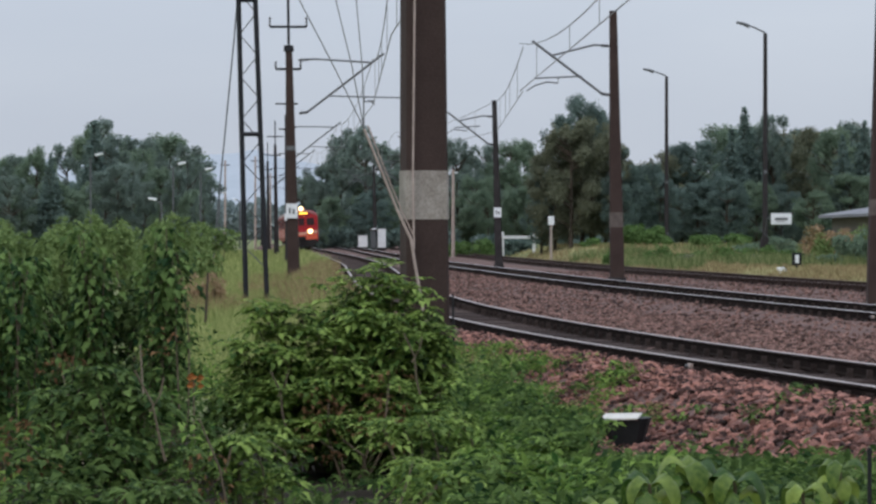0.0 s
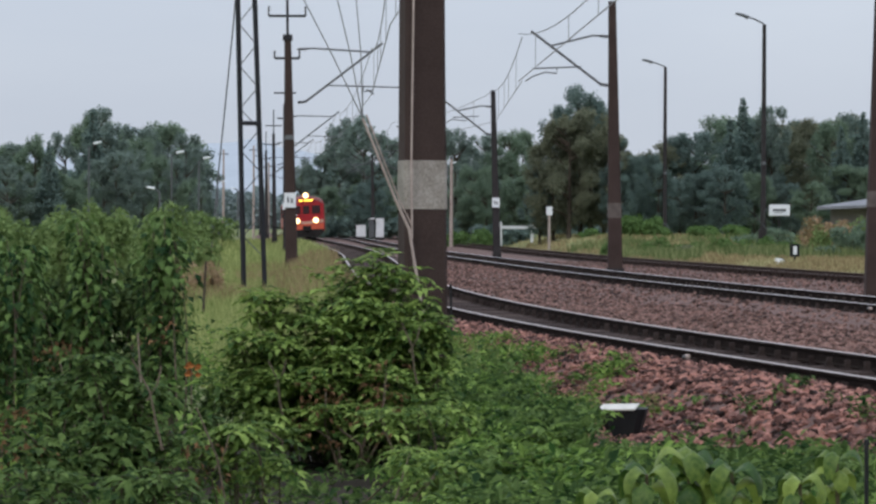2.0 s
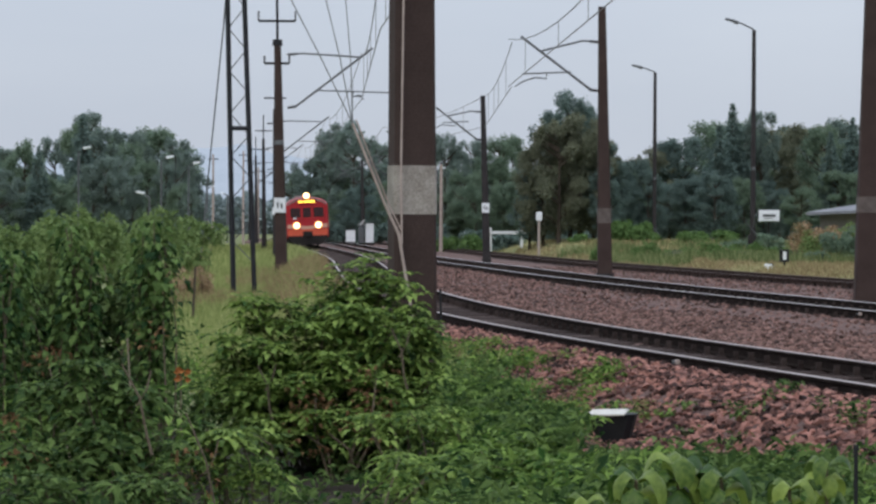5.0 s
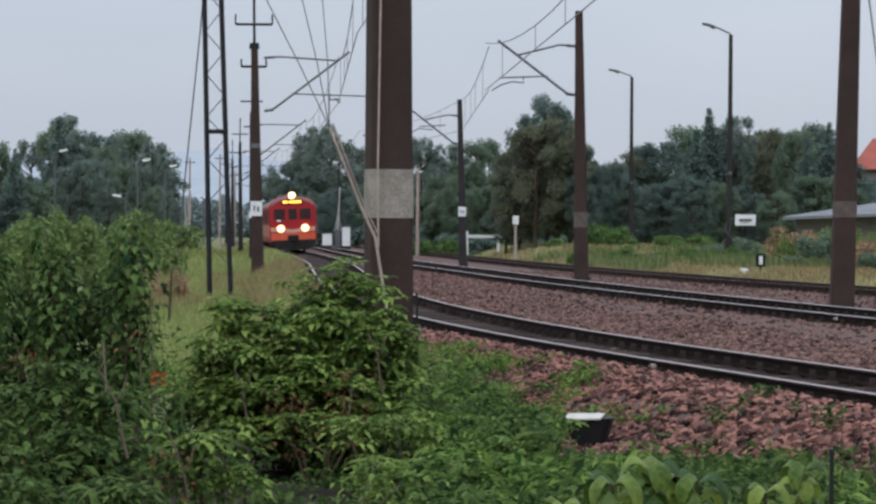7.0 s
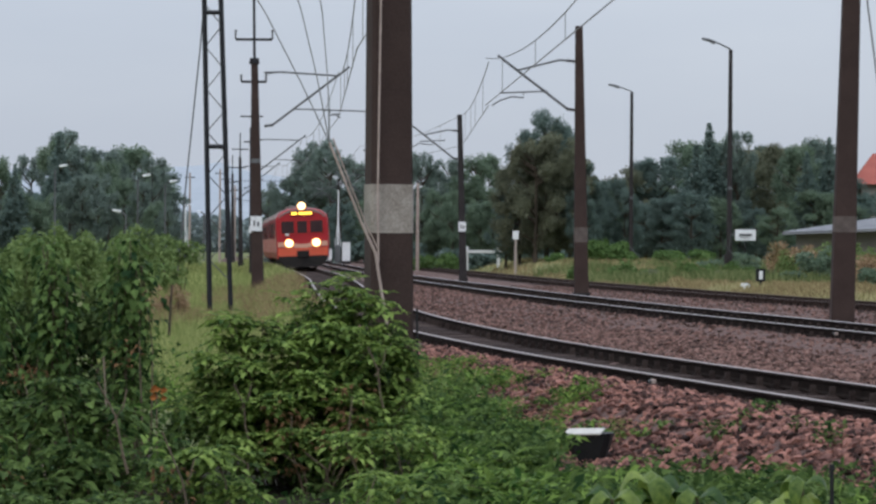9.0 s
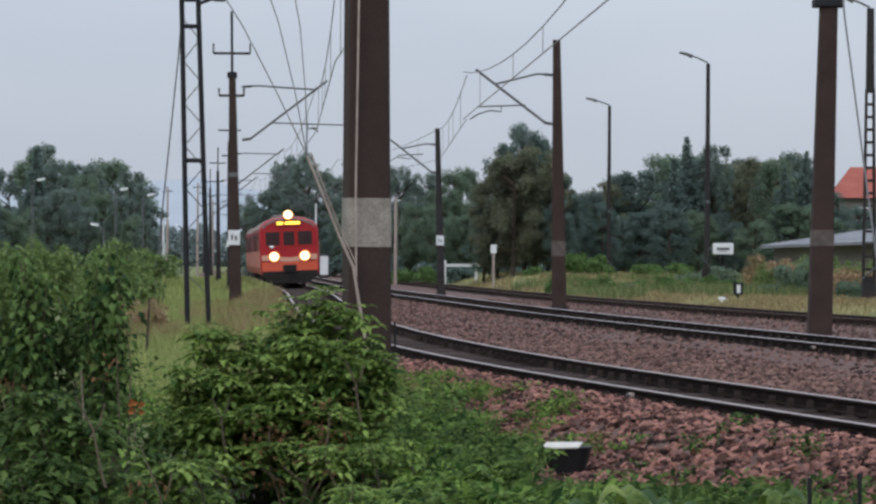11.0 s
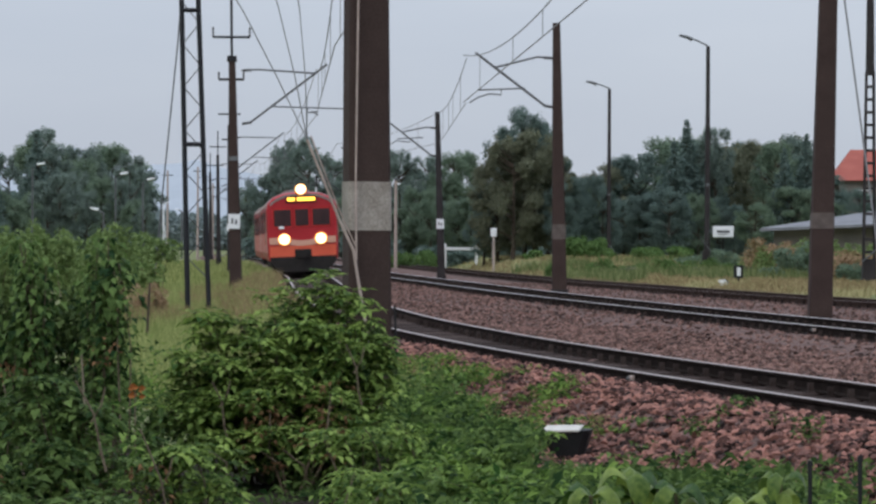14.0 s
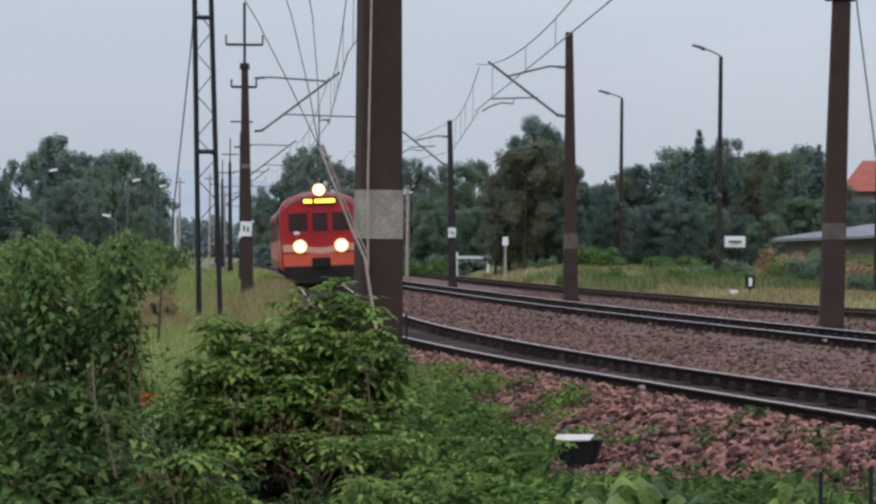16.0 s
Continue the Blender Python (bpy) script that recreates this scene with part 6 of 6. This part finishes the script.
for a, up, d, s in ((-622, 128, 165, 1), (-474, 112, 160, 1), (-425, 102, 172, 1), (-495, 48, 150, -1), (20, 95, 232, 1), (-421, 110, 250, -1), (-392, 60, 262, 1), (-355, 48, 280, -1)):
    street_lamp(a * d * K, d, EYE + up * d * K, s, 0.05 if d < 240 else 0.10)


for a, up, d in ((-381, 118, 300), (-327, 125, 310), (-300, 96, 330)):
    far_pole = thing("utility_pole", "distant pale concrete utility pole beside the line", "utility pole", pose(a * d * K, d, 0), "distant utility poles")
    top = EYE + up * d * K
    bm = bmesh.new()
    tube(bm, [(0, 0, -1.5), (0, 0, top)], 0.13, 0.09, 8)
    part("shaft", bm, CABLE, far_pole)
    bm = bmesh.new()
    box(bm, -0.5, 0.5, -0.05, 0.05, top - 0.5, top - 0.4)
    part("crossarm", bm, GALV, far_pole)


BARRIERS = []


def barrier(x, y, length, lean, label):
    """A crossing barrier: pedestal and counterweight stay, the arm turns on its pivot."""
    top = thing("crossing_barrier", label, "barrier", pose(x, y, 0), "crossing barriers")
    bm = bmesh.new()
    box(bm, -0.25, 0.25, -0.2, 0.2, -0.6, 0.95, 0.03)
    part("pedestal", bm, GALV, top)
    bm = bmesh.new()
    tube(bm, [(0, 0.6, 0), (0, -length, 0)], 0.10, 0.065, 8)
    arm = part("arm", bm, WHITE, top, "white barrier arm")
    for s in (-0.28, 0.28):
        bm = bmesh.new()
        tube(bm, [(0, -length * 0.45, 0), (s, 0.35, -0.05)], 0.035, sides=5)
        part("stay", bm, WHITE, arm)
    BARRIERS.append((arm, lean))
    return top


barrier(-5.85, 278, 4.8, 4, "railway crossing barrier beside the far track")
barrier(-21.5, 280, 6.0, 4, "railway crossing barrier behind the bushes")
barrier(-19.9, 282, 3.9, 2, "railway crossing barrier behind the bushes")
for x, w, z0, z1 in ((-6.75, 0.85, -0.45, 0.62), (-5.05, 0.72, -0.5, 1.22)):
    cab = thing("relay_cabinet", "white metal relay cabinet at the level crossing", "cabinet", pose(x, 276, 0), "relay cabinets")
    bm = bmesh.new()
    box(bm, -w / 2, w / 2, -0.25, 0.25, z0, z1, 0.03)
    part("body", bm, WHITE, cab)
    bm = bmesh.new()
    box(bm, -w / 2 - 0.04, w / 2 + 0.04, -0.3, 0.3, z1, z1 + 0.06, 0.01)
    part("lid", bm, GALV, cab)
    bm = bmesh.new()
    box(bm, -w / 2 - 0.05, w / 2 + 0.05, -0.3, 0.3, z0 - 0.25, z0, 0.01)
    part("plinth", bm, CONCRETE_GREY, cab)
SILVER = material("silver_car_paint", (0.42, 0.44, 0.46), (0.55, 0.57, 0.59), 0.3, 1, 30, 0.0)
car = thing("car", "silver hatchback parked behind the bushes", "car", pose(1.9, 225, -0.45, 0, 0, 82))
bm = bmesh.new()
prof = [(-2.0, 0.3), (-2.05, 0.8), (-1.1, 0.95), (-0.55, 1.42), (1.0, 1.45), (1.75, 0.98), (2.0, 0.9), (2.02, 0.3)]
l = [bm.verts.new((-0.85 if z < 1.2 else -0.68, y, z)) for y, z in prof]
r = [bm.verts.new((0.85 if z < 1.2 else 0.68, y, z)) for y, z in prof]
bm.faces.new(l)
bm.faces.new(r[::-1])
for k in range(8):
    bm.faces.new((l[k], r[k], r[(k + 1) % 8], l[(k + 1) % 8]))
bmesh.ops.recalc_face_normals(bm, faces=bm.faces[:])
part("body", bm, SILVER, car)
for s in (-1, 1):
    bm = bmesh.new()
    v = [bm.verts.new((s * (0.86 if z < 1.2 else 0.72), y, z)) for y, z in ((-0.95, 1.0), (1.5, 1.02), (0.95, 1.36), (-0.5, 1.36))]
    bm.faces.new(v)
    part("side_window", bm, GLASS, car)
    for y in (-1.3, 1.25):
        bm = bmesh.new()
        tube(bm, [(s * 0.68, y, 0.3), (s * 0.88, y, 0.3)], 0.31, sides=16)
        w = part("wheel", bm, BLACK, car)
        bm = bmesh.new()
        tube(bm, [(s * 0.87, y, 0.3), (s * 0.89, y, 0.3)], 0.19, sides=12)
        part("rim", bm, GALV, w)


def ridge(name, y, tops, mat, label):
    verts, faces = [], []
    n = 160
    a0, a1 = tops[0][0], tops[-1][0]
    for i in range(n):
        a = a0 + (a1 - a0) * i / (n - 1)
        up = float(np.interp(a, [p[0] for p in tops], [p[1] for p in tops])) + 3 * noise.noise(Vector((a * 0.03, 0, 0)))
        verts += [(a * y * K, y, -1.0), (a * y * K, y + 0.2 * y, EYE + up * y * K * 1.2)]
    for i in range(n - 1):
        faces.append((i * 2, i * 2 + 2, i * 2 + 3, i * 2 + 1))
    return tagged(from_lists(name, verts, faces, mat, smooth=True), label, "hill", kind="structure")


ridge("backdrop_hills", 3000, [(-3000, 60), (-1200, 90), (-784, 125), (-724, 150), (-674, 162), (-630, 150), (-560, 125), (-440, 130), (-390, 138), (-330, 120), (-220, 105), (-120, 90), (200, 70), (900, 60), (3000, 50)], HILL, "wooded hills on the horizon, tinted blue for haze")


# ================= sleepers and stones, piece by piece =================
def sleeper_mesh():
    bm = bmesh.new()
    box(bm, -1.3, 1.3, -0.13, 0.13, -0.30, -0.16, 0.015)
    for s in (-0.7525, 0.7525):
        box(bm, s - 0.17, s + 0.17, -0.08, 0.08, -0.162, -0.148)
        for q in (-0.10, 0.10):
            box(bm, s + q - 0.03, s + q + 0.03, -0.022, 0.022, -0.15, -0.06)
    me = bpy.data.meshes.new("sleeper")
    bm.to_mesh(me)
    bm.free()
    me.materials.append(SLEEPER)
    me.materials.append(FASTENER)
    for p in me.polygons:
        if p.center.z > -0.149:
            p.material_index = 1
    return me


SLEEPER_MESH = sleeper_mesh()


def lay_sleepers(top, line, y0, count, gap=0.6, sunk=0.0):
    s0 = line.length_at(y0)
    for k in range(count):
        p, a = line.point(s0 + k * gap, 0, random.uniform(-0.012, 0.008))
        p.z += grade(p.y) - sunk
        ob = new("sleeper", SLEEPER_MESH)
        ob.parent = top
        ob.location, ob.rotation_euler = p, (0, -lean_of(line, p.y), a + random.uniform(-0.01, 0.01))


random.seed(17)
lay_sleepers(track_near, NEAR_LINE, 14, 290)
lay_sleepers(track_far, FAR_LINE, 38, 240)
lay_sleepers(track_side, SIDING, 70, 160, 0.6, 0.09)


def stone_shape(seed):
    rng = np.random.default_rng(seed)
    bm = bmesh.new()
    ax = rng.uniform(0.6, 1.2, 3)
    for _ in range(10):
        d = rng.normal(0, 1, 3)
        d = d / np.linalg.norm(d) * rng.uniform(0.85, 1.15)
        bm.verts.new(Vector([d[i] * ax[i] for i in range(3)]))
    r = bmesh.ops.convex_hull(bm, input=bm.verts[:])
    loose = [v for v in bm.verts if not v.link_faces]
    bmesh.ops.delete(bm, geom=loose, context="VERTS")
    return bm


STONE_VERTS = []
STONE_MESHES = []
for k in range(8):
    bm = stone_shape(k)
    bm.verts.index_update()
    STONE_VERTS.append((np.array([v.co[:] for v in bm.verts]), np.array([[v.index for v in f.verts] for f in bm.faces])))
    me = bpy.data.meshes.new("stone")
    bm.to_mesh(me)
    bm.free()
    me.materials.append(STONE)
    STONE_MESHES.append(me)

rs = np.random.default_rng(31)


def stone_spot(y0, y1, l0, l1):
    while True:
        y = y0 + (y1 - y0) * rs.uniform() ** 1.2
        x = NEAR_LINE.at(y) + rs.uniform(l0, l1)
        if min(abs(x - NEAR_LINE.at(y)), abs(x - FAR_LINE.at(y))) > 0.86:
            break
    return x, y, ballast_height(x, y) + rs.uniform(-0.01, 0.02)


for k in range(300):
    x, y, z = stone_spot(22.5, 27.5, -2.9, -1.3)
    ob = new("stone", STONE_MESHES[k % 8])
    ob.parent = ballast_bed
    r = rs.uniform(0.034, 0.068)
    ob.matrix_basis = Matrix.LocRotScale((x, y, z + 0.01), Euler((rs.normal(0, 0.4), rs.normal(0, 0.4), rs.uniform(0, 6.3))), (r * 1.15, r * 1.05, r * 0.85))


def stone_field(n, y0, y1, l0, l1, r0, r1, mat, label):
    vs, fs, off = [], [], 0
    for k in range(n):
        x, y, z = stone_spot(y0, y1, l0, l1)
        v, f = STONE_VERTS[k % 8]
        m = np.array(Euler(rs.uniform(0, 6.3, 3)).to_matrix())
        vs.append((v @ m.T) * rs.uniform(r0, r1) * np.array([1.1, 1.05, 0.85]) + np.array([x, y, z]))
        fs.append(f + off)
        off += len(v)
    ob = mesh_fast("loose_stones", np.concatenate(vs), np.concatenate(fs), mat)
    return tagged(ob, label, "stones", kind="stuff")


FRESH = "loose reddish ballast stones on the shoulder of the bed"
DULL = "weathered brownish ballast stones between the tracks"
stone_field(9000, 18, 34, -3.1, -0.9, 0.022, 0.058, STONES, FRESH)
stone_field(5000, 34, 44, -3.1, -0.9, 0.024, 0.055, STONES, FRESH)
stone_field(1800, 24.8, 30, -4.3, -2.7, 0.024, 0.058, STONES, FRESH)
stone_field(15000, 28, 118, 3.5, 13, 0.02, 0.05, STONES_DULL, DULL)
stone_field(14000, 26, 118, 0.9, 4.6, 0.02, 0.05, STONES_DULL, DULL)
stone_field(9000, 27, 58, 1.0, 5.2, 0.022, 0.055, STONES_DULL, DULL)
stone_field(4000, 44, 120, -3.0, -0.95, 0.02, 0.05, STONES_DULL, DULL)


def rail_clamp(line, y, label):
    """A pale bond clamp bolted to the outer side of a rail, with its short cable."""
    p, a = line.point(line.length_at(y), -0.7525)
    top = thing("rail_clamp", label, "rail clamp", pose(p.x, p.y, grade(y), 0, 0, math.degrees(a)), "rail clamps")
    bm = bmesh.new()
    box(bm, -0.07, -0.02, -0.05, 0.05, -0.10, -0.045, 0.01)
    part("clamp", bm, CABLE, top)
    bm = bmesh.new()
    tube(bm, [(-0.07, 0, -0.07), (-0.10, 0, -0.07)], 0.02, sides=6)
    part("bolt", bm, GALV, top)
    bm = bmesh.new()
    tube(bm, [(-0.08, 0.05, -0.09), (-0.16, 0.12, -0.15), (-0.30, 0.2, -0.17)], 0.012, sides=5)
    part("bond_cable", bm, BLACK, top)


rail_clamp(NEAR_LINE, 33.2, "pale bond clamp on the rail of the near track")
rail_clamp(FAR_LINE, 51.0, "pale bond clamp on the rail of the far track")

# one more filler shrub, its leaf colour darkened as thicket shade
bush("small shrub closing the gap in the thicket, darkened for shade", heap(-2.74, -2.36, lambda u: 0.80, 25.4, 0.3, -0.3, 2, 0.2), 1100, 0.085, 0.055, LEAF_SHADE, 0.6, tuft=0.18, stalks=3)

motions()
